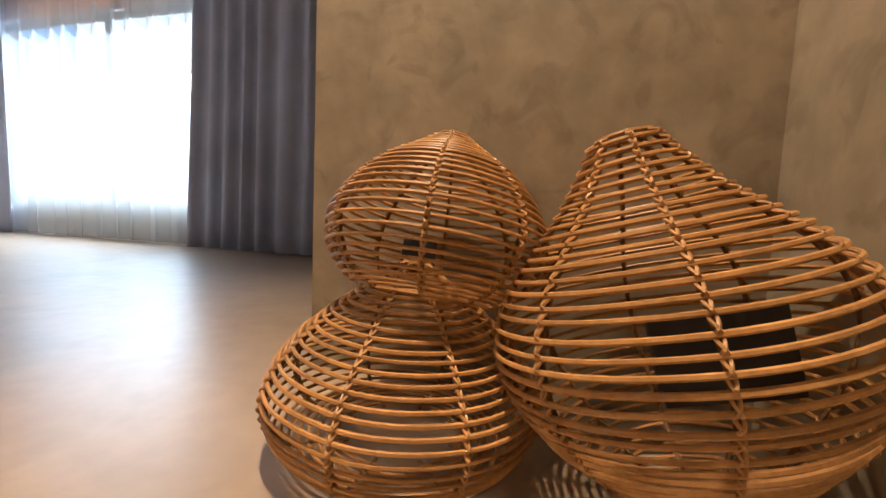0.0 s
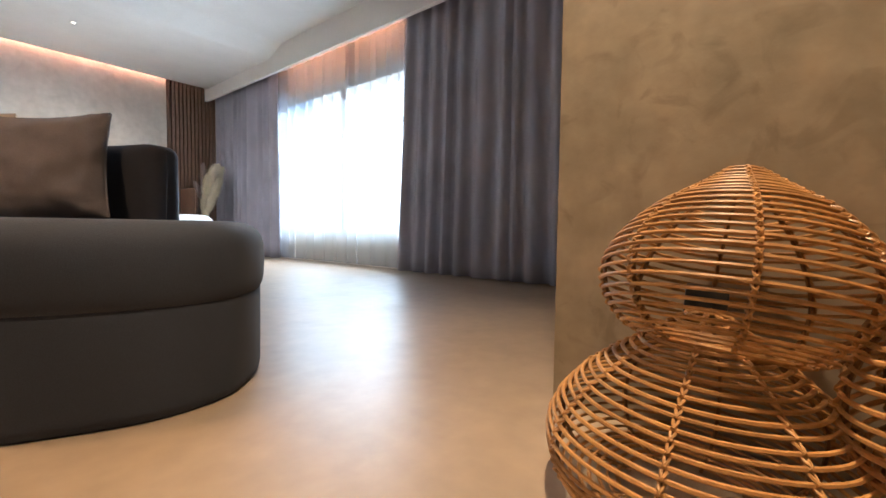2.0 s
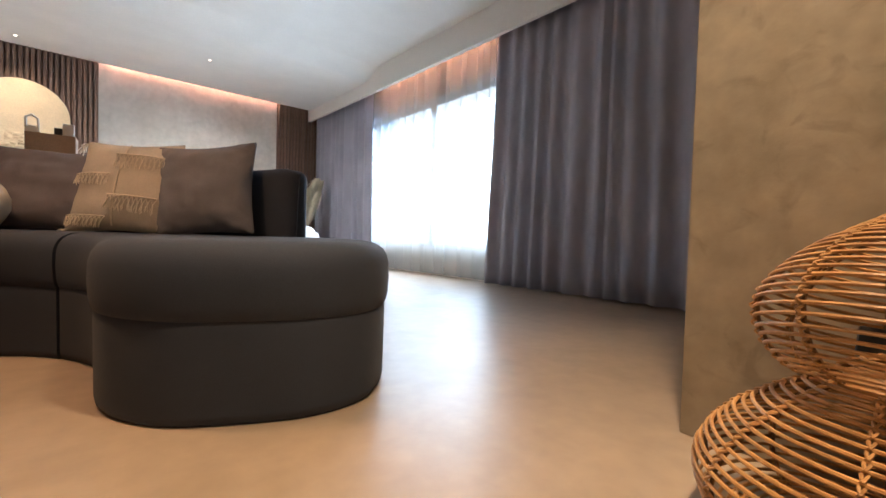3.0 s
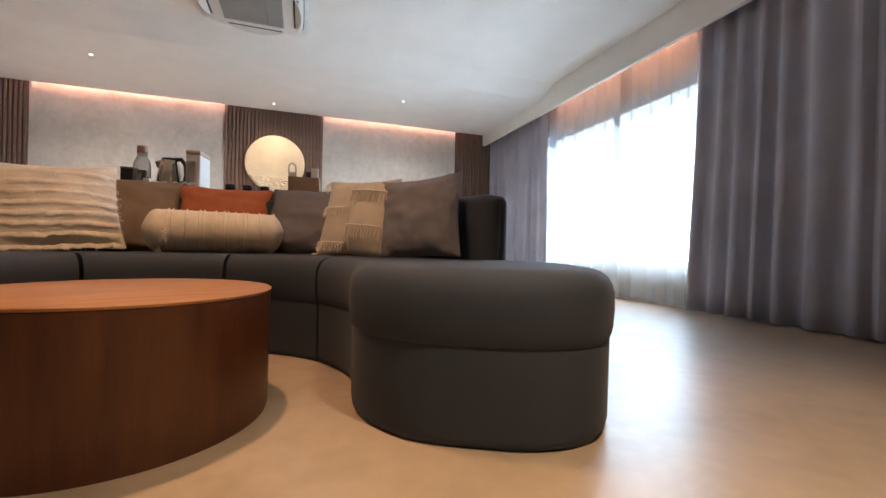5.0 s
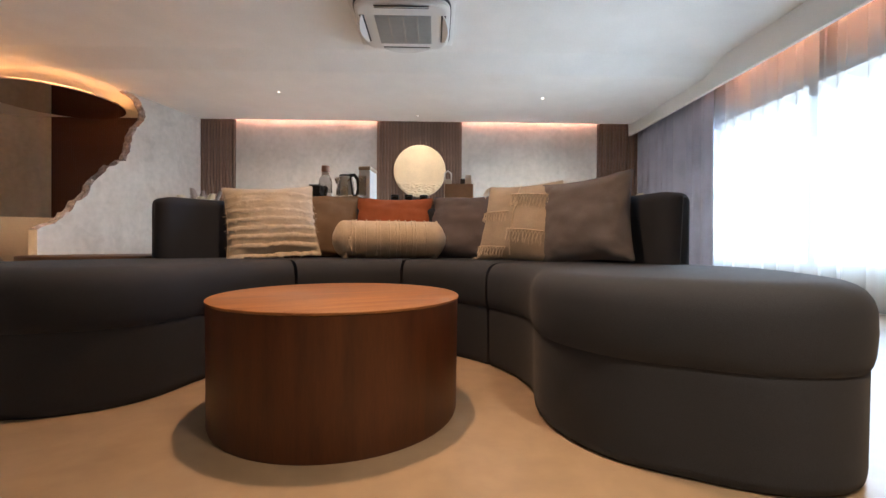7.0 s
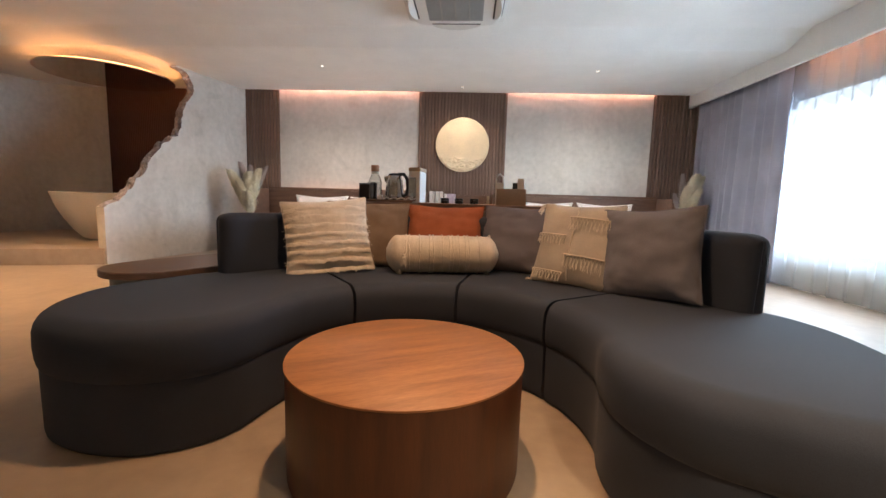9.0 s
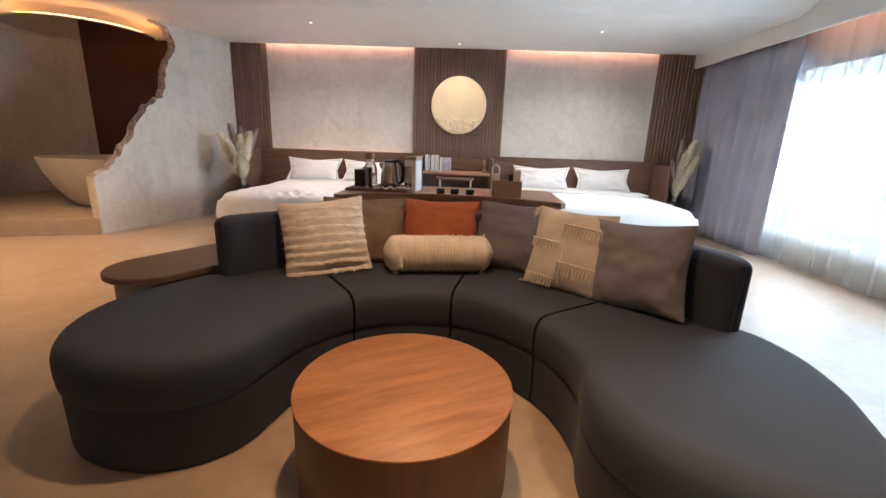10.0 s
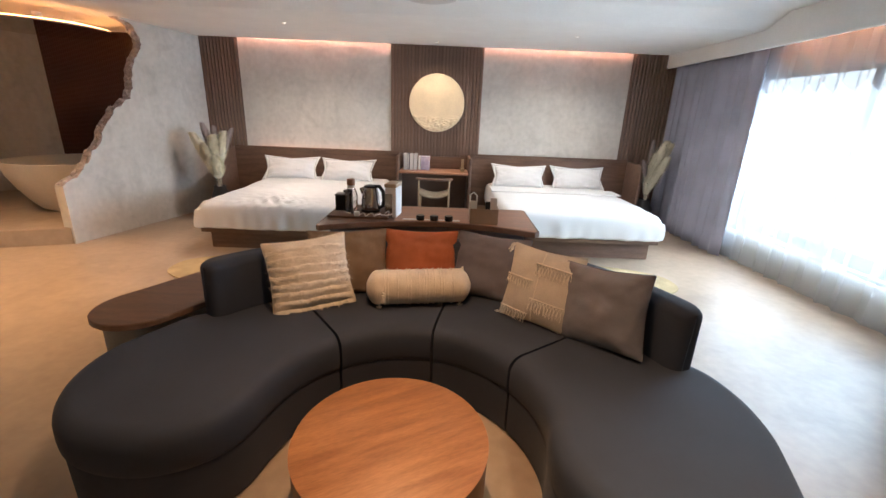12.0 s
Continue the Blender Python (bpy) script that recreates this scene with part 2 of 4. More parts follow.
def tube(points, radius, seg=6, closed=False):
    """A round rod through the points."""
    bm = bmesh.new()
    pts = [Vector(p) for p in points]
    n = len(pts)
    rings = []
    side = None
    for i, p in enumerate(pts):
        a = pts[(i - 1) % n] if closed or i else p
        b = pts[(i + 1) % n] if closed or i < n - 1 else p
        d = (b - a).normalized()
        if side is None:
            side = d.orthogonal().normalized()
        side = (side - d * side.dot(d)).normalized()
        up = d.cross(side)
        r = radius(i / max(1, n - 1)) if callable(radius) else radius
        rings.append([bm.verts.new(p + r * (math.cos(2 * math.pi * k / seg) * side + math.sin(2 * math.pi * k / seg) * up)) for k in range(seg)])
    pairs = list(zip(rings, rings[1:]))
    for a, b in pairs:
        for k in range(seg):
            bm.faces.new((a[k], a[(k + 1) % seg], b[(k + 1) % seg], b[k]))
    if closed:
        a, b = rings[-1], rings[0]
        off = min(range(seg), key=lambda q: (b[q].co - a[0].co).length)
        for k in range(seg):
            bm.faces.new((a[k], a[(k + 1) % seg], b[(k + 1 + off) % seg], b[(k + off) % seg]))
    else:
        bm.faces.new(rings[0][::-1])
        bm.faces.new(rings[-1])
    return bm


def smooth_loop(keys, steps=6, closed=True):
    """Catmull-Rom curve through the keys."""
    out, n = [], len(keys)
    for i in range(n if closed else n - 1):
        p = [Vector((*keys[(i + k) % n if closed else min(max(i + k, 0), n - 1)], 0)) for k in (-1, 0, 1, 2)]
        for s in range(steps):
            t = s / steps
            out.append((0.5 * (2 * p[1] + (p[2] - p[0]) * t + (2 * p[0] - 5 * p[1] + 4 * p[2] - p[3]) * t * t + (3 * p[1] - p[0] - 3 * p[2] + p[3]) * t ** 3)).to_2d())
    if not closed:
        out.append(Vector(keys[-1]))
    return out


def offset_loop(loop, d):
    """The closed loop moved inwards by d (loop runs anticlockwise)."""
    n, out = len(loop), []
    for i in range(n):
        a, b, c = Vector(loop[i - 1]), Vector(loop[i]), Vector(loop[(i + 1) % n])
        n1 = Vector((-(b - a).y, (b - a).x)).normalized()
        n2 = Vector((-(c - b).y, (c - b).x)).normalized()
        m = (n1 + n2)
        m = m.normalized() if m.length > 1e-6 else n1
        out.append(b + m * (d / max(0.55, m.dot(n1))))
    return out


def turned(loop):
    area = sum(a[0] * b[1] - b[0] * a[1] for a, b in zip(loop, loop[1:] + loop[:1]))
    return loop if area > 0 else loop[::-1]


def cap_with(bm, ring, flat):
    """Fill a ring of vertices, whose plan is flat, with triangles."""
    n = len(flat)
    co, _, faces, orig, _, _ = geometry.delaunay_2d_cdt(flat, [(k, (k + 1) % n) for k in range(n)], [], 1, 1e-5)
    z = ring[0].co.z
    vs = [ring[o[0]] if o else None for o in orig]
    for f in faces:
        tri = [vs[k] for k in f]
        if None not in tri and len(set(tri)) == 3:
            try:
                bm.faces.new(tri)
            except ValueError:
                pass


def prism(loop, levels, crown=0.0):
    """Stacked copies of a plan outline: (height, inset) pairs, capped."""
    loop = turned([Vector(p) for p in loop])
    bm = bmesh.new()
    rings = []
    for z, d in levels:
        rings.append([bm.verts.new((p.x, p.y, z)) for p in (offset_loop(loop, d) if d else loop)])
    n = len(loop)
    for a, b in zip(rings, rings[1:]):
        for k in range(n):
            bm.faces.new((a[k], a[(k + 1) % n], b[(k + 1) % n], b[k]))
    for ring in (rings[0], rings[-1]):
        cap_with(bm, ring, [v.co.to_2d() for v in ring])
    return bm


def polar(c, deg, r):
    return (c[0] + r * math.cos(radians(deg)), c[1] + r * math.sin(radians(deg)))


# ---- the room ----
X0, X1, Y0, Y1 = -7.6, 3.60, 0.028, 8.05
Z_LOW, Z_HIGH = 2.69, 2.82


def structure(name, bm, mat, label, category, smooth=False):
    return tagged(part(name, bm, mat, smooth=smooth), label, category, kind="structure")


structure("floor", box(X0 - 0.3, X1 + 0.3, Y0 - 0.3, Y1 + 0.3, -0.2, 0.0), M_FLOOR, "polished beige-grey cement floor with soft sheen", "floor")
structure("wall_back", box(X0, 1.36, Y0 - 0.2, Y0, 0, 3.0), M_WALLB, "rough ochre-grey plaster wall behind the baskets", "wall")
structure("wall_pier", box(1.36, X1, Y0 - 0.2, 1.035, 0, 3.0, 0.006), M_WALLB, "thick ochre-grey plastered wall pier beside the baskets", "wall", True)
structure("wall_left", box(X0 - 0.2, X0, Y0 - 0.2, Y1 + 0.2, 0, 3.0), M_WALL, "plain grey plaster wall", "wall")
structure("wall_bed", box(X0, X1, Y1, Y1 + 0.2, 0, 3.0), M_WALL, "grey mottled plaster wall behind the beds", "wall")
# window wall with its opening
WY0, WY1, WZ0, WZ1 = 3.40, 6.42, 0.36, 2.26
structure("wall_window", merge(
    box(X1, X1 + 0.2, 1.035, WY0, 0, 3.0), box(X1, X1 + 0.2, WY1, Y1, 0, 3.0),
    box(X1, X1 + 0.2, WY0, WY1, 0, WZ0), box(X1, X1 + 0.2, WY0, WY1, WZ1, 3.0)), M_WALL, "grey wall round the wide window", "wall")
win = tagged(thing("window_1", "wide aluminium window behind white sheer curtains", "window"), kind="structure")
for y in (WY0 + 0.025, WY0 + 1.51, WY1 - 0.025):
    part("window_frame", box(X1 + 0.05, X1 + 0.10, y - 0.025, y + 0.025, WZ0, WZ1, 0.004), M_METAL, win)
for z in (WZ0 + 0.02, WZ1 - 0.02):
    part("window_rail", box(X1 + 0.052, X1 + 0.098, WY0 + 0.05, WY1 - 0.05, z - 0.02, z + 0.02, 0.004), M_METAL, win)
for a, b in ((WY0 + 0.05, WY0 + 1.485), (WY0 + 1.535, WY1 - 0.05)):
    pane = part("pane", box(X1 + 0.072, X1 + 0.078, a, b, WZ0 + 0.04, WZ1 - 0.04), M_GLASS, win)
    pane.visible_shadow = False
part("blind_post", box(X1 - 0.05, X1 - 0.002, 4.66, 4.725, WZ1 + 0.01, 2.66, 0.004), M_SLATBACK, win, "dark upright post above the window")
structure("ground", box(X1 + 0.25, 400, -300, 300, -6.2, -6.0), M_PLINTH, "pale ground outside far below the window", "ground")
structure("backdrop", box(60, 60.2, -80, 90, -6, 60), M_DAY, "bright white hazy daylight outside", "sky")

# ceiling: high part, sloped break, low part with a light slot above the plaster panels
bm = bmesh.new()
prof = [(Y0 - 0.2, Z_HIGH), (5.62, Z_HIGH), (5.65, Z_HIGH - 0.004), (5.68, Z_HIGH - 0.016), (5.94, Z_LOW + 0.010), (5.98, Z_LOW + 0.002), (6.02, Z_LOW), (7.94, Z_LOW), (7.94, 3.0), (Y0 - 0.2, 3.0)]
ra = [bm.verts.new((X0 - 0.2, y, z)) for y, z in prof]
rb = [bm.verts.new((3.26, y, z)) for y, z in prof]
for k in range(len(prof)):
    bm.faces.new((ra[k], ra[(k + 1) % len(prof)], rb[(k + 1) % len(prof)], rb[k]))
bm.faces.new(ra)
bm.faces.new(rb)
structure("ceiling", bm, M_CEIL, "smooth white ceiling stepping down towards the beds", "ceiling", True)
structure("ceiling_cap", box(X0 - 0.2, X1 + 0.2, Y0 - 0.2, Y1 + 0.2, 3.0, 3.1), M_CEIL, "white ceiling above the light slots", "ceiling")
structure("bulkhead", box(3.26, 3.305, 1.035, Y1, 2.50, 3.0, 0.004), M_CEIL, "white ceiling bulkhead hiding the curtain tracks", "bulkhead")

# plaster panels and slatted strips of the bed wall
structure("plaster_panel", box(-3.57, -1.15, Y1 - 0.03, Y1, 0, 3.0), M_WALL, "mottled grey plaster panel lit from above", "wall panel")
structure("plaster_panel", box(0.33, 2.70, Y1 - 0.03, Y1, 0, 3.0), M_WALL, "mottled grey plaster panel lit from above", "wall panel")


def slat_panel(x0, x1, y, z0, z1, label, pitch=0.055, depth=0.035, mat=None):
    t = tagged(thing("slat_panel", label, "wall panel"), kind="structure")
    part("backing", box(x0, x1, y - 0.02, y, z0, z1), mat or M_SLATBACK, t, smooth=False)
    n = round((x1 - x0) / pitch)
    w = (x1 - x0) / n
    me = mesh_of("slat", box(-w * 0.34, w * 0.34, -depth, 0, z0, z1, 0.003, 1), mat or M_SLAT)
    for k in range(n):
        s = new("slat", me)
        s.parent = t
        s.location = (x0 + w * (k + 0.5), y - 0.02, 0)
    return t


slat_panel(-1.15, 0.33, Y1, 0.0, Z_LOW + 0.02, "dark walnut vertical slat panel behind the round relief")
slat_panel(-4.16, -3.57, Y1, 0.0, Z_LOW + 0.02, "dark walnut vertical slat strip in the corner")
slat_panel(2.70, 3.42, Y1, 0.0, Z_LOW + 0.02, "dark walnut vertical slat strip beside the curtain")
slat_panel(-6.70, -4.16, Y1, 0.2, Z_LOW + 0.02, "red-brown fine slat wall behind the bathtub", 0.034, 0.018, M_SLATRED)


def led(x0, x1, y0, y1, z0, z1, label, mat=None):
    t = part("led_strip", box(x0, x1, y0, y1, z0, z1), mat or M_LED, smooth=False)
    return tagged(t, label, "light strip")


led(-3.55, -1.17, 7.945, 7.953, 2.785, 2.795, "warm orange light strip in the ceiling slot")
led(0.35, 2.68, 7.945, 7.953, 2.785, 2.795, "warm orange light strip in the ceiling slot")
structure("bulkhead_ledge", box(3.306, 3.46, 3.66, 6.04, 2.7015, 2.715), M_CEIL, "white ledge behind the bulkhead carrying the light strip", "bulkhead")
led(3.448, 3.456, 3.68, 6.02, 2.69, 2.70, "warm orange light strip behind the bulkhead", glowing("led_strip_soft", (1.0, 0.38, 0.20), 15))

# partition wall with the broken edge
PA, PB = Vector((-4.69, 5.64)), Vector((-4.16, 8.05))
PU = (PB - PA).normalized()
PN = Vector((-PU.y, PU.x))
EDGE = [(0.0, 0.0), (0.0, 0.70), (0.13, 0.77), (0.28, 0.87), (0.40, 1.03), (0.57, 1.18), (0.64, 1.37), (0.72, 1.43), (0.84, 1.60), (1.08, 1.71), (1.13, 1.84), (1.16, 2.0),
        (1.24, 2.22), (1.36, 2.36), (1.37, 2.48), (1.30, 2.61), (1.07, 2.70)]
rng = random.Random(5)
fine = []
for (s0, z0), (s1, z1) in zip(EDGE[1:], EDGE[2:]):
    for k in range(4):
        u = k / 4
        j = 0.018 if k else 0.008
        fine.append((s0 + (s1 - s0) * u + rng.uniform(-j, j), z0 + (z1 - z0) * u + rng.uniform(-j, j)))
fine.append(EDGE[-1])
front = [(0.0, 0.0)] + fine + [(1.07, 2.80), (2.47, 2.80), (2.47, 0.0)]
TH = 0.13
bm = bmesh.new()
fa = [bm.verts.new((*(PA + PU * s), z)) for s, z in front]
fb = [bm.verts.new((*(PA + PU * s + PN * TH), z)) for s, z in front]
for ring in (fa, fb):
    cap_with(bm, ring, [Vector(q) for q in front])
k0 = len(front)
for k in (0, k0 - 3, k0 - 2, k0 - 1):
    bm.faces.new((fa[k], fb[k], fb[(k + 1) % k0], fa[(k + 1) % k0]))
structure("wall_partition", bm, M_WALL, "angled grey plaster partition with a ragged broken-away edge", "wall")
# rough broken face
bm = bmesh.new()
cols = 5
rows_ = []
for i, (s, z) in enumerate(fine + [(1.07, 2.80)]):
    row = []
    for c in range(cols + 1):
        jit = 0 if c in (0, cols) else 0.022
        p = PA + PU * (s + rng.uniform(-jit, jit)) + PN * (TH * c / cols)
        row.append(bm.verts.new((*p, z + rng.uniform(-jit, jit))))
    rows_.append(row)
for a, b in zip(rows_, rows_[1:]):
    for c in range(cols):
        bm.faces.new((a[c], a[c + 1], b[c + 1], b[c]))
structure("broken_edge", bm, M_BROKEN, "crumbled pinkish broken plaster edge of the partition", "wall")

# ---- bathroom corner ----
# rounded plaster corner behind the tub
bend = [(X0 + 0.9 * (1 - math.cos(radians(a))), 7.13 + 0.9 * math.sin(radians(a))) for a in range(0, 91, 6)]
bm = prism(bend + [(-6.70, Y1), (X0, Y1)], [(0.0, 0.0), (Z_LOW + 0.02, 0.0)])
structure("wall_corner", bm, M_WALL, "rounded grey plaster corner behind the bathtub", "wall", True)
plat = [(X0, 4.78), (-6.6, 5.02), (-5.73, 5.29), (-5.2, 5.45), (-4.72, 5.63), (-4.30, Y1), (X0, Y1)]
tagged(part("bath_platform", prism(plat, [(0, 0), (0.185, 0), (0.196, 0.006), (0.20, 0.016)]), M_FLOOR), "low beige cement platform under the bathtub", "platform", kind="structure")
tub = thing("bathtub", "freestanding oval matt beige stone bathtub on the platform", "bathtub", pose(-5.42, 6.86, 0.2, 0, 0, 35))
sx = Matrix.Diagonal((1.06, 0.94, 1, 1))
part("shell", moved(lathe([(0.0, 0.0), (0.46, 0.0), (0.52, 0.03), (0.60, 0.13), (0.70, 0.30), (0.78, 0.48), (0.83, 0.655), (0.835, 0.67), (0.825, 0.675), (0.805, 0.67), (0.76, 0.48), (0.66, 0.28), (0.50, 0.12), (0.0, 0.10)], 64, False), sx), M_TUB, tub)
part("drain", moved(lathe([(0.0, 0.10), (0.035, 0.105), (0.035, 0.115), (0.0, 0.118)], 20, False), sx), M_STEEL, tub, "chrome drain")
mir = thing("ceiling_mirror", "round bronze ceiling mirror with an orange glowing rim above the bathtub", "mirror")
disc = part("disc", moved(lathe([(0.0, 0.0), (0.79, 0.0), (0.79, 0.02), (0.0, 0.02)], 72, False), pose(-5.38, 6.61, 2.50)), M_MIRROR, mir)
part("hanger", moved(lathe([(0.0, 0.02), (0.05, 0.02), (0.05, 0.188), (0.0, 0.188)], 48, False), pose(-5.38, 6.61, 2.50)), M_CEIL, mir)
part("glow_ring", moved(lathe([(0.735, 0.0205), (0.75, 0.0205), (0.75, 0.034), (0.735, 0.034), (0.735, 0.0205)], 72, False), pose(-5.38, 6.61, 2.50)), M_LEDB, disc, "orange light ring")

# ---- curtains ----
def curtain(y0, y1, x, z0, z1, mat, label, name="curtain", fold=0.17, depth=0.07, seed=1, thick=0.0, flare=0.0, lap=0.0):
    rg = random.Random(seed)
    bm = bmesh.new()
    n = int((y1 - y0) / 0.018)
    ph, phs = 0.0, []
    for i in range(n + 1):
        ph += 2 * math.pi * 0.018 / fold * (1 + 0.9 * noise.noise((i * 0.07, seed, 0.3)))
        phs.append(ph)
    rows = []
    for j in range(15):
        v = j / 14
        row = []
        for i in range(n + 1):
            amp = depth * (0.55 + 0.45 * v) * (0.8 + 0.5 * noise.noise((i * 0.05, seed + 7, v * 0.8)))
            p = phs[i] + 0.35 * noise.noise((i * 0.02, v * 2, seed))
            s = math.sin(p)
            s = math.copysign(abs(s) ** 0.8, s)
            y = y0 + (y1 - y0) * i / n + 0.02 * noise.noise((i * 0.04, v * 1.5, seed + 3)) + flare * v * (i / n - 0.5) + lap * math.sin(2 * p)
            row.append(bm.verts.new((x + amp * s, y, z1 + (z0 - z1) * v)))
        rows.append(row)
    for a, b in zip(rows, rows[1:]):
        for i in range(n):
            bm.faces.new((a[i], a[i + 1], b[i + 1], b[i]))
    t = thing(name, label, "curtain")
    ob = part("cloth", bm, mat, t)
    if thick:
        md = ob.modifiers.new("thickness", "SOLIDIFY")
        md.thickness = thick
    part("heading_rail", box(x - 0.012, x + 0.012, y0, y1, z1, z1 + 0.02, 0.003), M_WHITE, t, "white curtain track")
    return t


curtain(6.03, 7.98, 3.41, 0.015, 2.64, M_CURTAIN, "heavy blue-grey full-length curtain drawn aside", seed=2, thick=0.004, fold=0.19, depth=0.05)
curtain(1.18, 3.60, 3.425, 0.015, 2.64, M_CURTAIN, "heavy blue-grey full-length curtain drawn aside", seed=5, thick=0.004, depth=0.05, fold=0.165, flare=0.2)
curtain(3.2, 6.5, 3.53, 0.02, 2.64, M_SHEER, "white translucent sheer curtain over the window", "sheer_curtain", fold=0.24, depth=0.04, seed=9, lap=0.035)

# ---- sofa ----
SC = (-0.425, 2.325)
sofa = thing("curved_sofa", "large curved charcoal upholstered sofa with two rounded chaise ends", "sofa")
left_keys = [polar(SC, 126.6, 0.645), polar(SC, 140, 0.645), polar(SC, 154, 0.645), polar(SC, 167, 0.645), (-1.095, 2.31), (-1.165, 2.20), (-1.285, 2.12), (-1.44, 2.08), (-1.63, 2.10), (-1.80, 2.183),
             (-1.925, 2.35), (-1.98, 2.55), (-1.958, 2.74), (-1.86, 2.93), (-1.775, 3.08), (-1.66, 3.16)]
right_keys = [polar(SC, 34.4, 0.645), polar(SC, 24, 0.645), polar(SC, 12, 0.645), (0.220, 2.32), (0.198, 2.20), (0.197, 2.08), (0.233, 1.96), (0.318, 1.838), (0.452, 1.752), (0.63, 1.676), (0.797, 1.682), (0.917, 1.764),
              (1.007, 1.885), (1.085, 2.06), (1.15, 2.24), (1.175, 2.45), (1.14, 2.64), (1.07, 2.75)]
left = smooth_loop(left_keys, 5, False) + [Vector(polar(SC, a, 1.42)) for a in (142, 136, 131, 126.6)]
right = smooth_loop(right_keys, 5, False) + [Vector(polar(SC, a, 1.42)) for a in (20, 25, 30, 34.4)]
inner_arc = [Vector(polar(SC, a, 0.645)) for a in range(121, 38, -4)]
outer_arc = [Vector(polar(SC, a, 1.42)) for a in range(38, 124, 4)]
whole = turned(left[::-1] + inner_arc + right + outer_arc)


def cut_between(bm, lo, hi):
    """Keep what lies between two radial seams (degrees), and close the cuts."""
    for deg, sign in ((lo, 1), (hi, -1)):
        if deg is None:
            continue
        nrm = Vector((-math.sin(radians(deg)), math.cos(radians(deg)), 0)) * sign
        res = bmesh.ops.bisect_plane(bm, geom=bm.verts[:] + bm.edges[:] + bm.faces[:], plane_co=Vector((*SC, 0)) + nrm * 0.008, plane_no=nrm, clear_inner=True)
        edges = [e for e in res["geom_cut"] if isinstance(e, bmesh.types.BMEdge)]
        bmesh.ops.holes_fill(bm, edges=edges, sides=0)
    return bm


BASE = [(0.0, 0.026), (0.012, 0.016), (0.03, 0.013), (0.24, 0.011), (0.258, 0.011), (0.266, 0.013)]
SEAT = [(0.2665, 0.0125), (0.270, 0.0095), (0.280, 0.005), (0.300, 0.001), (0.35, -0.002), (0.40, 0.0), (0.426, 0.007), (0.445, 0.019), (0.458, 0.036), (0.466, 0.056), (0.470, 0.08)]
for lo, hi in ((126.4, None), (79.2, 126.4), (34.6, 79.2), (None, 34.6)):
    part("base", cut_between(prism(whole, BASE), lo, hi), M_SOFA, sofa)
    part("seat_cushion", cut_between(prism(whole, SEAT), lo, hi), M_SOFA, sofa)
# backrest: rounded section swept along the arc, drawn in at both ends
bm = bmesh.new()
ZB, RM, HW, BC = 0.02, 1.455, 0.08, (-0.42, 2.265)
span, rings = radians(146.8 - 15.2) * RM, []
stops = [0.0, 0.006, 0.02, 0.04, 0.065, 0.095] + [0.095 + (span - 0.19) * k / 40 for k in range(1, 40)] + [span - q for q in (0.095, 0.065, 0.04, 0.02, 0.006, 0.0)]
for s in stops:
    e = min(s, span - s, 0.095)
    pull = 0.095 - math.sqrt(0.095 ** 2 - (0.095 - e) ** 2)
    hw, zt, rr = HW - pull * 0.6, 0.806 - pull * 0.35, max(0.018, 0.05 - pull * 0.25)
    sec = [(-hw, ZB), (-hw, 0.3)]
    sec += [(-hw + rr - rr * math.cos(q), zt - rr + rr * math.sin(q)) for q in [k * math.pi / 12 for k in range(7)]]
    sec += [(hw - rr + rr * math.sin(q), zt - rr + rr * math.cos(q)) for q in [k * math.pi / 12 for k in range(7)]]
    sec += [(hw, 0.3), (hw, ZB)]
    a = 15.2 + math.degrees(s / RM)
    rings.append([bm.verts.new((*polar(BC, a, RM + d), z)) for d, z in sec])
for a, b in zip(rings, rings[1:]):
    for k in range(len(a)):
        bm.faces.new((a[k], a[(k + 1) % len(a)], b[(k + 1) % len(a)], b[k]))
bm.faces.new(rings[0])
bm.faces.new(rings[-1][::-1])
part("backrest", bm, M_SOFA, sofa)

# ---- coffee table ----
ct = thing("coffee_table", "round drum coffee table in red-brown wood veneer", "coffee table", pose(-0.454, 2.232, 0))
# drum wears the darkened wood, its shade painted in
part("drum", lathe([(0.0, 0.0), (0.396, 0.0), (0.399, 0.01), (0.402, 0.37), (0.40, 0.372), (0.0, 0.372)], 96, False), M_TABLESIDE_SHADED, ct)
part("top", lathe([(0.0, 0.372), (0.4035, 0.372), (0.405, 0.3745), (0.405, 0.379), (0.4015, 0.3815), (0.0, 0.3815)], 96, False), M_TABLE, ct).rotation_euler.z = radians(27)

# ---- side shelf and console behind the sofa ----
def capsule(a, b, r, n=14):
    a, b = Vector(a), Vector(b)
    d = math.atan2((b - a).y, (b - a).x)
    return [b + r * Vector((math.cos(d + q), math.sin(d + q))) for q in [(-math.pi / 2 + math.pi * k / n) for k in range(n + 1)]] + \
           [a + r * Vector((math.cos(d + q), math.sin(d + q))) for q in [(math.pi / 2 + math.pi * k / n) for k in range(n + 1)]]


st = thing("side_table", "low oval walnut side table hugging the sofa", "side table")
cap = capsule((-2.09, 3.14), (-1.80, 3.66), 0.26)
part("top", prism(cap, [(0.442, 0.004), (0.446, 0), (0.476, 0), (0.481, 0.005)]), M_WALNUT, st)
part("plinth", prism(cap, [(0.0, 0.05), (0.442, 0.05)]), M_PLINTH, st, "pale plaster plinth")

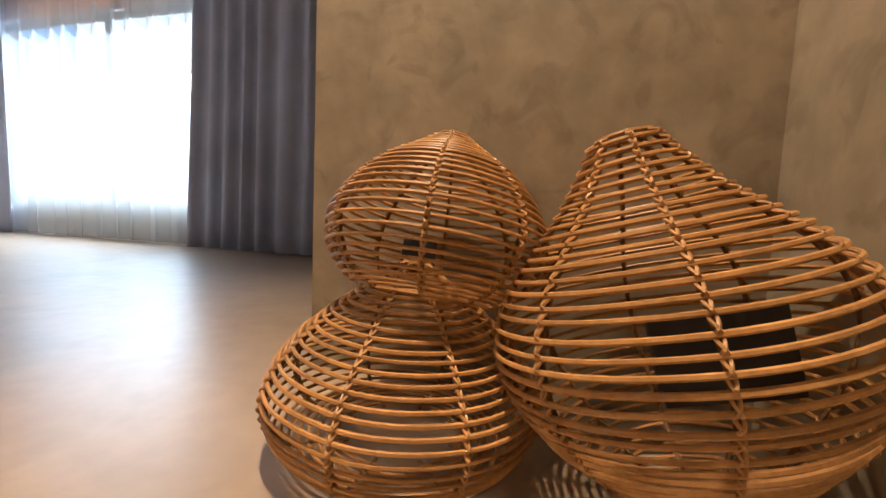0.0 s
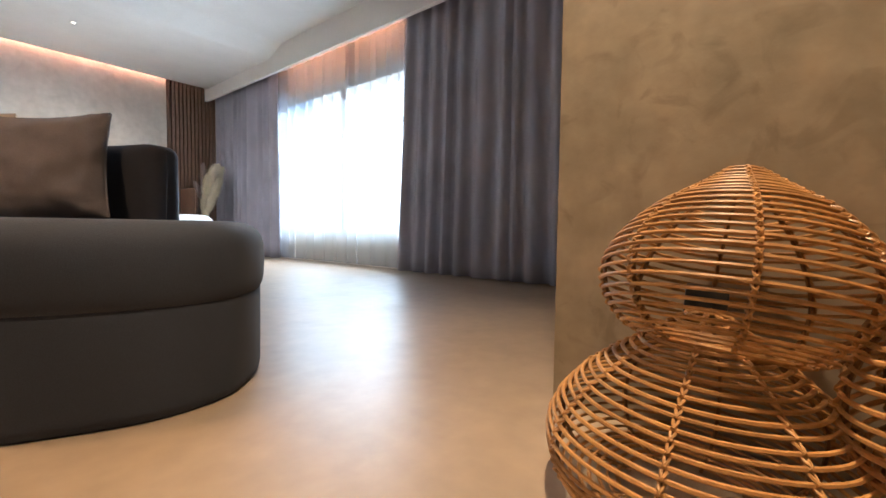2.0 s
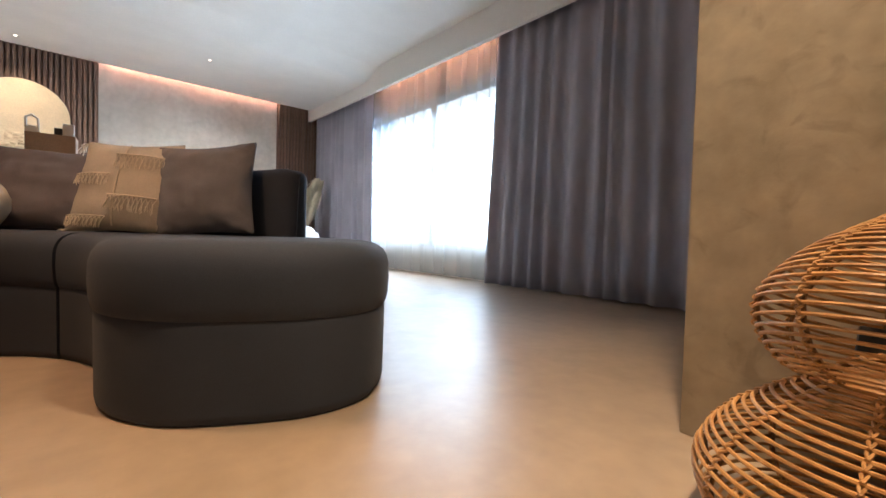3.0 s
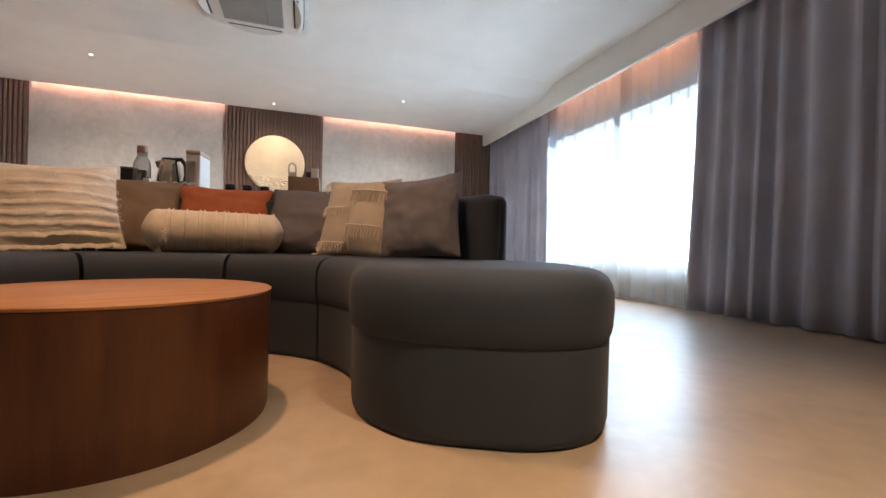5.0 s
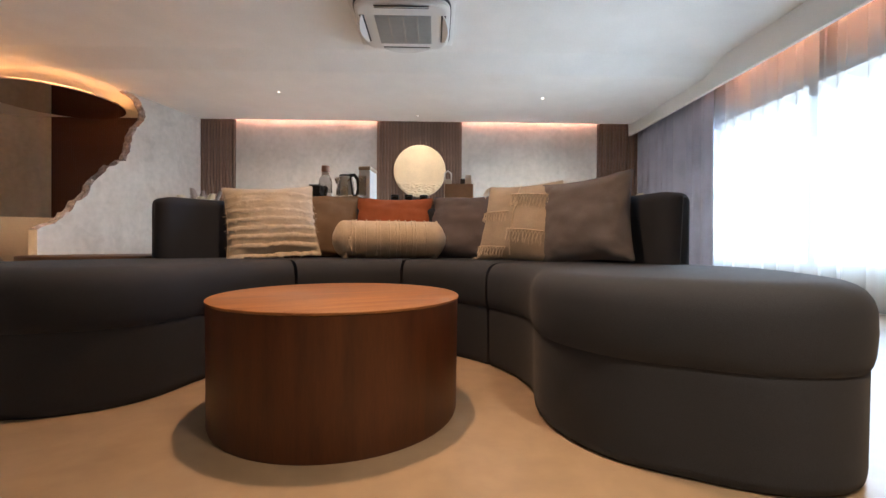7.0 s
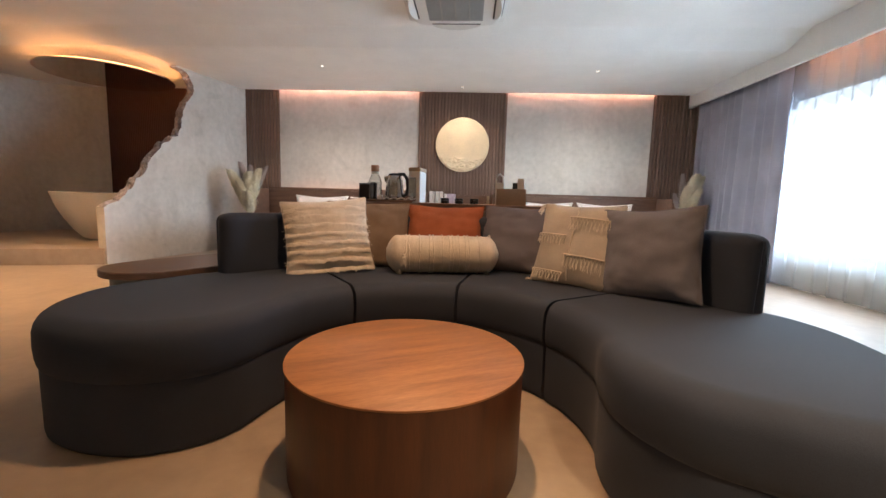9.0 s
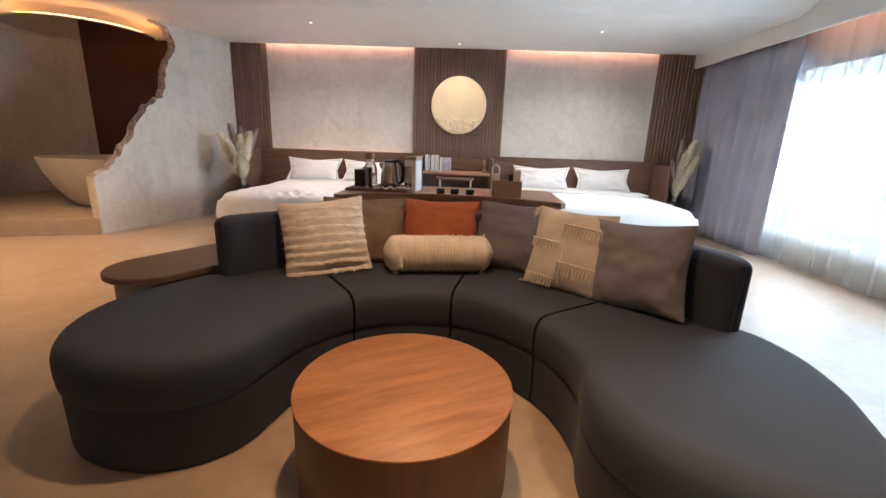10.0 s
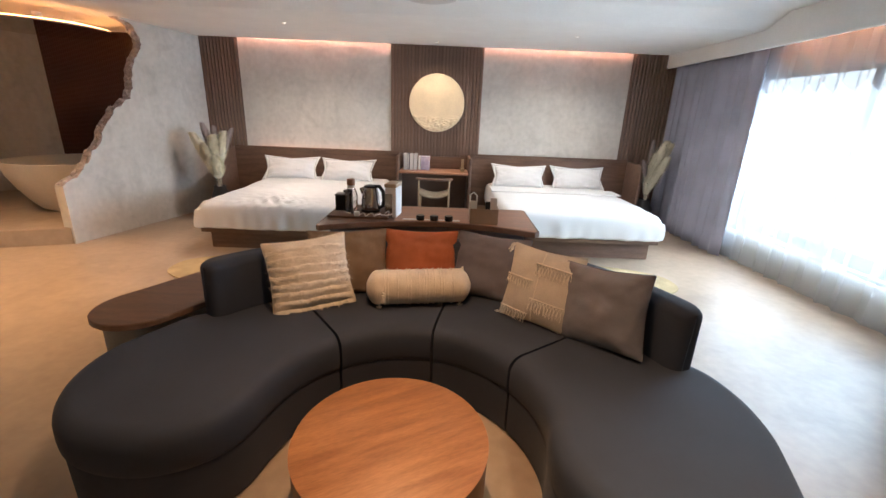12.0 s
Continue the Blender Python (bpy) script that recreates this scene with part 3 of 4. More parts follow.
con = thing("console_table", "walnut console table curved along the sofa back", "console table")
front_edge = [Vector((x, 3.885 - 0.235 * ((x + 0.36) / 0.80) ** 2)) for x in [-1.14 + 1.54 * k / 24 for k in range(25)]]
con_loop = turned(front_edge + [Vector((0.438, 3.71)), Vector((0.46, 4.40)), Vector((0.43, 4.43)), Vector((-1.12, 4.42)), Vector((-1.16, 4.39)), Vector((-1.165, 3.69))])
part("tabletop", prism(con_loop, [(0.845, 0.003), (0.848, 0), (0.882, 0), (0.886, 0.004)]), M_WALNUT, con)
fascia = [p + Vector((0, 0.035)) for p in front_edge[1:-1]]
part("front_fascia", prism(fascia + [p + Vector((0, 0.02)) for p in fascia[::-1]], [(0.06, 0), (0.8445, 0)]), M_GREYWOOD, con, "grey laminate front panel")
for x0, x1 in ((-1.10, -0.62), (-0.60, -0.08), (-0.06, 0.42)):
    part("cabinet_body", box(x0, x1, 3.95, 4.36, 0.06, 0.845, 0.004), M_WALNUT, con)
    part("cabinet_door", box(x0 + 0.006, x1 - 0.006, 4.36, 4.378, 0.08, 0.835, 0.003), M_WALNUT, con)
inlay = [p + Vector((0, 0.012)) for p in front_edge if p.x > -0.655] + [Vector((0.424, 3.73)), Vector((0.445, 4.39)), Vector((-0.655, 4.40))]
part("inlay", prism(inlay, [(0.8862, 0.0), (0.8885, 0.002)]), M_DESK, con, "reddish wood top inlay")
part("plinth", box(-1.07, 0.39, 3.9, 4.32, 0.0, 0.06), M_SLATBACK, con)

# ---- cushions ----
def pillow_bm(w, h, t, n=34, wrinkle=0.009, seed=0, pinch=0.07):
    """A stuffed square, standing in the xz plane, with pulled-out corners."""
    bm = bmesh.new()
    sides = []
    for sgn in (-1, 1):
        g = []
        for j in range(n + 1):
            row = []
            for i in range(n + 1):
                u, v = 2 * i / n - 1, 2 * j / n - 1
                u, v = math.sin(u * math.pi / 2), math.sin(v * math.pi / 2)
                fx = 1 - pinch * (1 - v * v) * abs(u) ** 2 * 0.9 + 0.02 * abs(u * v)
                fz = 1 - pinch * (1 - u * u) * abs(v) ** 2 * 0.9 + 0.02 * abs(u * v)
                d = max(0.0, (1 - abs(u) ** 2.4) * (1 - abs(v) ** 2.4)) ** 0.55
                k = noise.noise((u * 2.2 + seed, v * 2.2, sgn * 2.0)) * wrinkle * 2 + noise.noise((u * 6 + seed, v * 6, sgn * 3.0)) * wrinkle
                k += 0.6 * wrinkle * (abs(u * v) ** 0.6 + 0.25) * ((1 - abs(noise.noise((u * 2.6 - v * 1.9 + seed, v * 2.4 + u * 2.2, sgn + seed)))) ** 6 - 0.3)
                row.append(bm.verts.new((u * w / 2 * fx, sgn * (t / 2 * d + (k if 0 < i < n and 0 < j < n else 0)), v * h / 2 * fz)))
            g.append(row)
        sides.append(g)
        for j in range(n):
            for i in range(n):
                q = (g[j][i], g[j][i + 1], g[j + 1][i + 1], g[j + 1][i])
                bm.faces.new(q if sgn < 0 else q[::-1])
    bmesh.ops.remove_doubles(bm, verts=bm.verts, dist=0.0015)
    return bm


def seam_loop(w, h, pinch=0.07, n=22):
    pts = []
    for side in range(4):
        for i in range(n):
            u = math.sin((2 * i / n - 1) * math.pi / 2)
            f = 1 - pinch * (1 - u * u) * 0.9 + 0.02 * abs(u)
            p = ((u, -f), (f, u), (-u, f), (-f, -u))[side]
            pts.append((p[0] * w / 2, 0, p[1] * h / 2))
    return pts


def cushion_at(bl, br, lean):
    """Pose of a cushion from its lower corners (plan) and its lean back in degrees; returns pose for base centre."""
    a, b = Vector(bl), Vector(br)
    mid = (a + b) / 2
    yaw = math.degrees(math.atan2((b - a).y, (b - a).x))
    return mid, yaw


def cushion(name, label, bl, br, h, mat, lean, t=0.15, z=0.468, seed=0, extra=None, roll=0, wrinkle=0.008):
    mid, yaw = cushion_at(bl, br, lean)
    w = (Vector(br) - Vector(bl)).length
    m = pose(mid.x, mid.y, z, 0, 0, yaw) @ pose(0, 0, 0, -lean, 0, 0) @ pose(0, 0, h / 2, 0, roll, 0)
    c = thing(name, label, "cushion", m, "cushions on the sofa")
    part("cover", pillow_bm(w, h, t, seed=seed, wrinkle=wrinkle), mat, c)
    part("piping", tube(seam_loop(w, h), 0.0035, 5, True), mat, c)
    if extra:
        extra(c, w, h, t)
    return c


def depth_at(u, v, t):
    return -t / 2 * max(0.0, (1 - abs(u) ** 2.4) * (1 - abs(v) ** 2.4)) ** 0.55


def ruffles(c, w, h, t):
    """Uneven rows of short frayed flaps, with breaks in them."""
    rg = random.Random(3)
    for v0 in (-0.90, -0.66, -0.43, -0.21, 0.03, 0.26, 0.50, 0.74):
        bm = bmesh.new()
        n = 150
        last = None
        for i in range(n + 1):
            u = -0.96 + 1.92 * i / n
            v = v0 + 0.055 * noise.noise((u * 1.6, v0 * 9, 1)) + 0.03 * noise.noise((u * 8, v0 * 9, 4)) - 0.04 * u
            v = max(-0.97, min(0.97, v))
            y = depth_at(u, v, t) - 0.002
            k = max(0.10, 0.28 + 0.9 * noise.noise((u * 8, v0 * 7, 6)))
            drop = 0.012 + 0.016 * k + rg.uniform(-0.003, 0.005)
            out = 0.0026 + 0.0026 * k + rg.uniform(0, 0.001)
            cur = [bm.verts.new((u * w / 2, y, v * h / 2 + 0.002)), bm.verts.new((u * w / 2, y - out * 0.9, v * h / 2 - drop * 0.35)),
                   bm.verts.new((u * w / 2 + rg.uniform(-0.002, 0.002), y - out * 0.8, v * h / 2 - drop))]
            if last and k > 0.05:
                bm.faces.new((last[0], cur[0], cur[1], last[1]))
                bm.faces.new((last[1], cur[1], cur[2], last[2]))
            last = cur
            if rg.random() < 0.85:
                q = cur[2].co
                bm.faces.new([bm.verts.new(q + Vector(d)) for d in ((-0.0022, 0, 0.002), (0.0022, 0, 0.002), (rg.uniform(-.006, .006), -rg.uniform(0, .003), -rg.uniform(.004, .014)))])
        part("ruffle", bm, M_FLAP, c)
    bm = bmesh.new()
    for side in range(4):
        for k in range(40):
            u = -0.98 + 1.96 * k / 39
            p = Vector(((u * w / 2, 0, -h / 2 * 0.95), (w / 2 * 0.95, 0, u * h / 2), (u * w / 2, 0, h / 2 * 0.95), (-w / 2 * 0.95, 0, u * h / 2))[side])
            o = Vector(((0, 0, -1), (1, 0, 0), (0, 0, 1), (-1, 0, 0))[side])
            q = p + o * rg.uniform(0.004, 0.016) + Vector((rg.uniform(-.008, .008), rg.uniform(-.006, .006), rg.uniform(-.008, .004)))
            s = tube([p, (p + q) / 2 + Vector((0, rg.uniform(-.004, .004), 0)), q], 0.0016, 4)
            me = bpy.data.meshes.new("t")
            s.to_mesh(me)
            s.free()
            bm.from_mesh(me)
            bpy.data.meshes.remove(me)
    tagged(part("fringe", bm, M_CREAM, c, "short frayed cream fringe"), kind="stuff")


def tassels(c, w, h, t):
    """Knotted fringes in half rows, and tufts at the corners."""
    rg = random.Random(11)
    for v0, u0, u1, ln in ((0.62, -0.15, 0.86, 0.07), (0.18, -0.92, -0.12, 0.055), (-0.30, -0.10, 0.82, 0.075), (-0.70, -0.95, -0.10, 0.055)):
        bm = bmesh.new()
        n = int((u1 - u0) * w / 2 / 0.019)

        def strand(*pts, thick=0.0021):
            st_ = tube(pts, thick, 4)
            me = bpy.data.meshes.new("t")
            st_.to_mesh(me)
            st_.free()
            bm.from_mesh(me)
            bpy.data.meshes.remove(me)

        rope = []
        for k in range(n + 1):
            u = u0 + (u1 - u0) * k / n
            v = v0 - 0.10 * (u - u0) * 0.5
            rope.append(Vector((u * w / 2, depth_at(u, v, t) - 0.011, v * h / 2)))
        for k in range(n):
            # strands of two neighbours meet in a knot, and a tuft hangs from it
            knot = (rope[k] + rope[k + 1]) / 2 + Vector((rg.uniform(-.002, .002), -0.004, -ln * rg.uniform(0.36, 0.46)))
            for p in (rope[k], rope[k + 1]):
                strand(p, (p + knot) / 2 + Vector((0, -0.003, -0.002)), knot)
            strand(knot + Vector((0, 0, 0.004)), knot - Vector((0, 0, 0.005)), thick=0.0042)
            for q in range(4):
                e = knot + Vector((rg.uniform(-.009, .009), rg.uniform(-.004, .002), -ln * rg.uniform(0.42, 0.66)))
                strand(knot, (knot + e) / 2 + Vector((rg.uniform(-.004, .004), -0.003, 0)), e, thick=0.0018)
        s = tube(rope, 0.005, 5)
        me = bpy.data.meshes.new("t")
        s.to_mesh(me)
        s.free()
        bm.from_mesh(me)
        bpy.data.meshes.remove(me)
        part("knotted_fringe", bm, M_FLAP, c, "knotted cream fringe")
    part("stitched_seam", tube([(0.0, depth_at(0, v, t) - 0.003, v * h / 2) for v in [k / 10 - 0.9 for k in range(19)]], 0.004, 5), M_CREAM, c)
    for sx_, sz in ((-1, 1), (-1, -1)):
        bm = bmesh.new()
        for k in range(22):
            a = Vector((sx_ * w / 2, 0, sz * h / 2 * 0.97))
            e = a + Vector((sx_ * rg.uniform(0.01, 0.045), rg.uniform(-.015, .015), rg.uniform(-0.06, 0.0)))
            s = tube([a, (a + e) / 2 + Vector((sx_ * .008, 0, .006)), e], 0.0026, 4)
            me = bpy.data.meshes.new("t")
            s.to_mesh(me)
            s.free()
            bm.from_mesh(me)
            bpy.data.meshes.remove(me)
        part("corner_tassel", bm, M_FLAP, c, "cream corner tassel")


cushion("throw_cushion", "brown linen cushion leaning on the sofa back", (-1.13, 3.36), (-0.62, 3.50), 0.445, M_BROWN, 22, seed=4)
cushion("throw_cushion", "rust orange linen cushion leaning on the sofa back", (-0.67, 3.525), (-0.155, 3.525), 0.435, M_ORANGE, 22, seed=8)
cushion("throw_cushion", "mauve grey linen cushion leaning on the sofa back", (-0.20, 3.54), (0.27, 3.33), 0.445, M_MAUVE, 22, seed=12)
cushion("throw_cushion", "large grey linen cushion leaning on the sofa arm", (0.42, 3.01), (0.765, 2.70), 0.445, M_GREYC, 13, seed=16, roll=-5)
cushion("fringed_cushion", "beige cotton cushion with knotted fringes and corner tassels", (0.12, 3.24), (0.475, 2.95), 0.46, M_BEIGE, 18, t=0.14, seed=20, extra=tassels, wrinkle=0.004)
cushion("ruffled_cushion", "cream cotton cushion with rows of frayed ruffles", (-1.29, 3.10), (-0.83, 3.28), 0.45, M_CREAM, 20, seed=24, extra=ruffles, roll=-5, wrinkle=0.003)

# bolster
bol = thing("bolster", "cream cotton bolster with raised bands and end tassels", "cushion", pose(-0.405, 3.345, 0.585, 0, 0, 9), "cushions on the sofa")
prof = []
L, R = 0.68, 0.112
for k in range(41):
    u = -1 + 2 * k / 40
    e = max(0, (abs(u) - 0.78) / 0.22)
    prof.append((R * (1 - 0.72 * e ** 2.6) * (1 + 0.01 * math.sin(k * 2.1)), u * L / 2))
body = lathe(prof, 36)
for v in body.verts:
    v.co *= 1 + 0.012 * noise.noise(v.co * 18)
cover = part("cover", moved(body, pose(0, 0, 0, 0, 90, 0)), M_CREAM, bol)
for u in (-0.66, -0.6, -0.42, -0.24, -0.18, -0.02, 0.1, 0.16, 0.27, 0.38, 0.44, 0.62):
    ring = [((L / 2) * u + 0.002 * math.sin(k * 1.7), (R + 0.002 + 0.003 * (k % 3 == 0)) * math.cos(2 * math.pi * k / 60), (R + 0.002 + 0.003 * (k % 3 == 0)) * math.sin(2 * math.pi * k / 60)) for k in range(60)]
    part("raised_band", tube(ring, 0.0032, 5, True), M_FLAP, cover)
rg = random.Random(21)
for ux, ang in ((-0.235, 178), (0.29, 75), (-0.26, 232), (0.265, 236)):
    ca, sa = math.cos(radians(ang)), math.sin(radians(ang))
    p = Vector((ux, R * 0.98 * ca, R * 0.98 * sa))
    o = Vector((0, ca, sa))
    knot = lathe([(0.0, -0.008), (0.008, -0.005), (0.009, 0.0), (0.006, 0.007), (0.0, 0.009)], 10, False)
    knot.transform(Matrix.Translation(p + o * 0.006))
    bm = merge(knot, *[tube([p + o * 0.006, p + o * 0.016 + Vector((rg.uniform(-.012, .012), 0, -0.012)), p + o * 0.012 + Vector((rg.uniform(-.02, .02), rg.uniform(-.004, .004), -rg.uniform(.045, .07) if sa > -0.5 else -0.004))], 0.0032, 4) for k in range(14)])
    part("tassel", bm, M_FLAP, bol, "cream yarn tassel")

# ---- beds ----
def bed(x0, x1, y0, label, seed, wrinkled):
    y1 = 7.96
    b = thing("bed", label, "bed", group="beds along the wall")
    part("plinth", box(x0 + 0.06, x1 - 0.06, y0 + 0.12, y1, 0.0, 0.22, 0.004), M_WALNUT, b)
    part("platform", box(x0, x1, y0 + 0.02, y1, 0.22, 0.27, 0.005), M_WALNUT, b)
    # mattress with its tucked duvet
    bm = bmesh.new()
    nx, ny = 110, 110
    g = []
    for j in range(ny + 1):
        row = []
        for i in range(nx + 1):
            u, v = 2 * i / nx - 1, j / ny
            x = (x0 + x1) / 2 + u * ((x1 - x0) / 2 + 0.015)
            y = y0 - 0.02 + v * (y1 - y0)
            ex = min(1, max(0, (abs(u) - 0.90) / 0.10))
            ey = min(1, max(0, (0.07 - v) / 0.07))
            e = min(1, math.hypot(ex, ey))
            z = 0.585 - 0.085 * (1 - math.sqrt(max(0, 1 - e * e)))
            z += 0.010 * noise.noise((x * 2.3, y * 2.3, seed)) + 0.004 * noise.noise((x * 9, y * 9, seed))
            if wrinkled:
                k = max(0, 1 - abs(v - 0.10) / 0.22) * max(0, 1 - abs(u + 0.15) / 0.7)
                z += 0.030 * k * noise.noise((x * 13 + y * 7, y * 5 - x * 3, seed + 2)) + 0.022 * (0.25 + k) * ((1 - abs(noise.noise((x * 3 - y * 7, y * 2.5 + x * 3.5, seed + 6)))) ** 5 - 0.3)
            row.append(bm.verts.new((x, y, z)))
        g.append(row)
    for j in range(ny):
        for i in range(nx):
            bm.faces.new((g[j][i], g[j][i + 1], g[j + 1][i + 1], g[j + 1][i]))
    rim = [r[0] for r in g][::-1] + g[0][1:] + [r[-1] for r in g][1:]
    prev = rim
    for z, inset in ((0.44, -0.012), (0.36, -0.008), (0.30, 0.004), (0.275, 0.03)):
        cur = []
        for q in prev:
            c = q.co
            dx = -1 if c.x < (x0 + x1) / 2 - (x1 - x0) * 0.49 else (1 if c.x > (x0 + x1) / 2 + (x1 - x0) * 0.49 else 0)
            dy = -1 if c.y < y0 + 0.03 else 0
            w = 0.014 * noise.noise((c.x * 7, c.y * 7, z * 5 + seed))
            cur.append(bm.verts.new((c.x - dx * (inset + w), c.y - dy * (inset + w), z)))
        for k in range(len(prev) - 1):
            bm.faces.new((prev[k], prev[k + 1], cur[k + 1], cur[k]))
        prev = cur
    part("duvet", bm, M_LINEN, b, "white tucked duvet")
    return b


bed(-3.14, -1.16, 5.60, "wide bed with rumpled white linen on a walnut platform", 3, True)
bed(0.50, 2.44, 5.72, "wide bed with smooth white linen on a walnut platform", 8, False)
part_fold = merge(box(0.49, 2.45, 7.05, 7.42, 0.585, 0.606, 0.009, 3))
tagged(part("sheet_fold", part_fold, M_LINEN), "white turned-down sheet across the bed", "bedding")


def bed_pillow(x, y, yaw, lean, seed, w=0.78, h=0.345):
    m = pose(x, y, 0.60, 0, 0, yaw) @ pose(0, 0, 0, -lean, 0, 0) @ pose(0, 0, h / 2 * 0.93)
    p = thing("bed_pillow", "plump white pillow propped against the headboard", "pillow", m, "pillows on the beds")
    part("case", pillow_bm(w, h, 0.20, seed=seed, pinch=0.07, wrinkle=0.010), M_LINEN, p)
    loop = seam_loop(w, h, 0.07)
    bm = bmesh.new()
    a = [bm.verts.new((q[0], -0.002, q[2])) for q in loop]
    c = [bm.verts.new((q[0] * (1.06 + 0.09 * abs(q[0] * q[2]) / (w * h / 4)) + 0.004 * noise.noise((q[0] * 12, q[2] * 12, seed)), 0.004 * noise.noise((q[0] * 15, q[2] * 15, seed + 5)), q[2] * (1.10 + 0.17 * abs(q[0] * q[2]) / (w * h / 4)))) for q in loop]
    for k in range(len(loop)):
        bm.faces.new((a[k], a[(k + 1) % len(loop)], c[(k + 1) % len(loop)], c[k]))
    ob = part("flange", bm, M_LINEN, p)
    md = ob.modifiers.new("thickness", "SOLIDIFY")
    md.thickness = 0.004
    return p


bed_pillow(-2.74, 7.60, 1, 30, 1)
bed_pillow(-1.82, 7.58, -3, 32, 2)
bed_pillow(0.98, 7.62, -4, 30, 3)
bed_pillow(1.98, 7.66, 1, 30, 4)


def headboard(x0, x1, wings, label):
    t = thing("headboard", label, "headboard")
    part("panel", box(x0, x1, 7.965, 8.015, 0.0, 1.015, 0.006), M_WALNUT, t)
    part("cap", box(x0, x1, 7.955, 8.018, 1.015, 1.03, 0.003), M_WALNUT, t)
    part("lip", box(x0 + 0.05, x1 - 0.05, 7.955, 7.963, 1.0302, 1.058, 0.002), M_WALNUT, t)
    for xa, xb in wings:
        part("wing", box(xa, xb, 7.42, 7.965, 0.0, 1.03, 0.02, 3), M_WALNUT, t)
    return t


headboard(-3.80, -0.955, ((-3.80, -3.755), (-1.0, -0.955)), "walnut headboard with side wings behind the bed")
headboard(0.14, 2.90, ((0.14, 0.19), (2.855, 2.90)), "walnut headboard with side wings behind the bed")
led(-3.4, -1.3, 7.985, 7.995, 1.031, 1.036, "faint warm light strip on the headboard", glowing("led_faint", (1.0, 0.42, 0.25), 5))

# ---- round relief on the slats ----
moon = thing("wall_relief", "round cream plaster wall relief with wave carving at its foot", "wall art")
bm = lathe([(0.0, 0.0), (0.445, 0.0), (0.45, 0.008), (0.45, 0.03), (0.442, 0.038), (0.0, 0.038)], 96, False)
part("disc", moved(bm, pose(-0.40, 7.992, 1.842, 90, 0, 0)), M_MOON, moon)
bm = bmesh.new()
g = []
for j in range(34):
    row = []
    for i in range(70):
        u, v = 2 * i / 69 - 1, -1 + 0.62 * j / 33
        r = math.hypot(u, v)
        if r > 0.975:
            f = 0.975 / r
            u, v = u * f, v * f
        fade = max(0, min(1, (0.975 - math.hypot(u, v)) / 0.05)) * max(0, min(1, (-0.42 - v + 0.10 * noise.noise((u * 3, 1, 2))) / 0.12))
        d = abs(noise.noise((u * 6 + 3, v * 11, 4))) * 0.030 + abs(noise.noise((u * 14, v * 22, 9))) * 0.012
        row.append(bm.verts.new((-0.40 + u * 0.45, 7.9525 - d * fade, 1.842 + v * 0.45)))
    g.append(row)
for a, b in zip(g, g[1:]):
    for i in range(69):
        bm.faces.new((a[i], a[i + 1], b[i + 1], b[i]))
part("carving", bm, M_MOON, moon)

# ---- desk, chair and what stands on it ----
desk = thing("desk", "reddish wood desk between the beds", "desk")
part("desktop", box(-0.953, 0.138, 7.40, 7.96, 0.765, 0.80, 0.004), M_DESK, desk)
part("back_panel", box(-0.953, 0.138, 7.925, 7.955, 0.8005, 1.0, 0.003), M_WALNUT, desk)
part("modesty_panel", box(-0.953, 0.138, 7.93, 7.955, 0.0, 0.764), M_SLATBACK, desk)
chair = thing("desk_chair", "dark wooden chair with a pale seat at the desk", "chair")
for x in (-0.62, -0.16):
    part("front_leg", tube([(x, 7.62, 0.0), (x + 0.01, 7.60, 0.42)], 0.016, 8), M_PALEWOOD, chair)
    part("back_leg", tube([(x, 7.14, 0.0), (x, 7.18, 0.42), (x, 7.13, 0.72)], 0.015, 8), M_PALEWOOD, chair)
arcp = [(-0.39 + 0.27 * math.cos(math.radians(a)), 7.20 + 0.12 * math.sin(math.radians(a)), 0.73) for a in range(190, 351, 10)]
part("back_rail", moved(tube(arcp, 0.022, 8), Matrix.Translation((0, 0, 0))), M_WALNUT, chair)
# dished seat, curving up to its sides
bm = bmesh.new()
rows_ = []
for k in range(13):
    u = k / 6 - 1
    lift = 0.055 * u * u
    rows_.append([bm.verts.new((-0.39 + 0.225 * u, y, 0.425 + lift + dz)) for y, dz in ((7.16, 0.0), (7.15, 0.02), (7.17, 0.04), (7.60, 0.035), (7.62, 0.018), (7.61, 0.0))])
for a, b in zip(rows_, rows_[1:]):
    for k in range(6):
        bm.faces.new((a[k], a[(k + 1) % 6], b[(k + 1) % 6], b[k]))
bm.faces.new(rows_[0])
bm.faces.new(rows_[-1][::-1])
part("seat", bm, M_RUSH, chair, "pale dished woven seat")
M_VIOLET = material("violet_printed_cover", (0.36, 0.30, 0.42), 0.5, second=(0.62, 0.55, 0.60), scale=9, fine=30, bump=0.02)
for k, (x, w, h, mt) in enumerate(((-0.90, 0.05, 0.25, M_PAPER), (-0.84, 0.028, 0.25, M_BLACK), (-0.80, 0.05, 0.25, M_PAPER), (-0.735, 0.05, 0.25, M_PAPER), (-0.66, 0.03, 0.215, M_PAPER), (-0.62, 0.14, 0.215, M_VIOLET))):
    bk = thing("book", "upright book or brochure on the desk", "book", group="books on the desk")
    part("cover", box(x, x + w, 7.62, 7.80, 0.80, 0.80 + h, 0.002), mt, bk)
    if mt is not M_VIOLET:
        part("pages", box(x + 0.004, x + w - 0.004, 7.617, 7.62, 0.806, 0.795 + h), M_PAPER, bk)
hs = thing("card_stand", "small wooden stand with a card on the desk", "card stand")
part("block", box(0.02, 0.085, 7.58, 7.64, 0.80, 0.86, 0.004), M_PALEWOOD, hs)
part("card", box(0.03, 0.075, 7.60, 7.612, 0.86, 1.0, 0.002), M_PALEWOOD, hs)

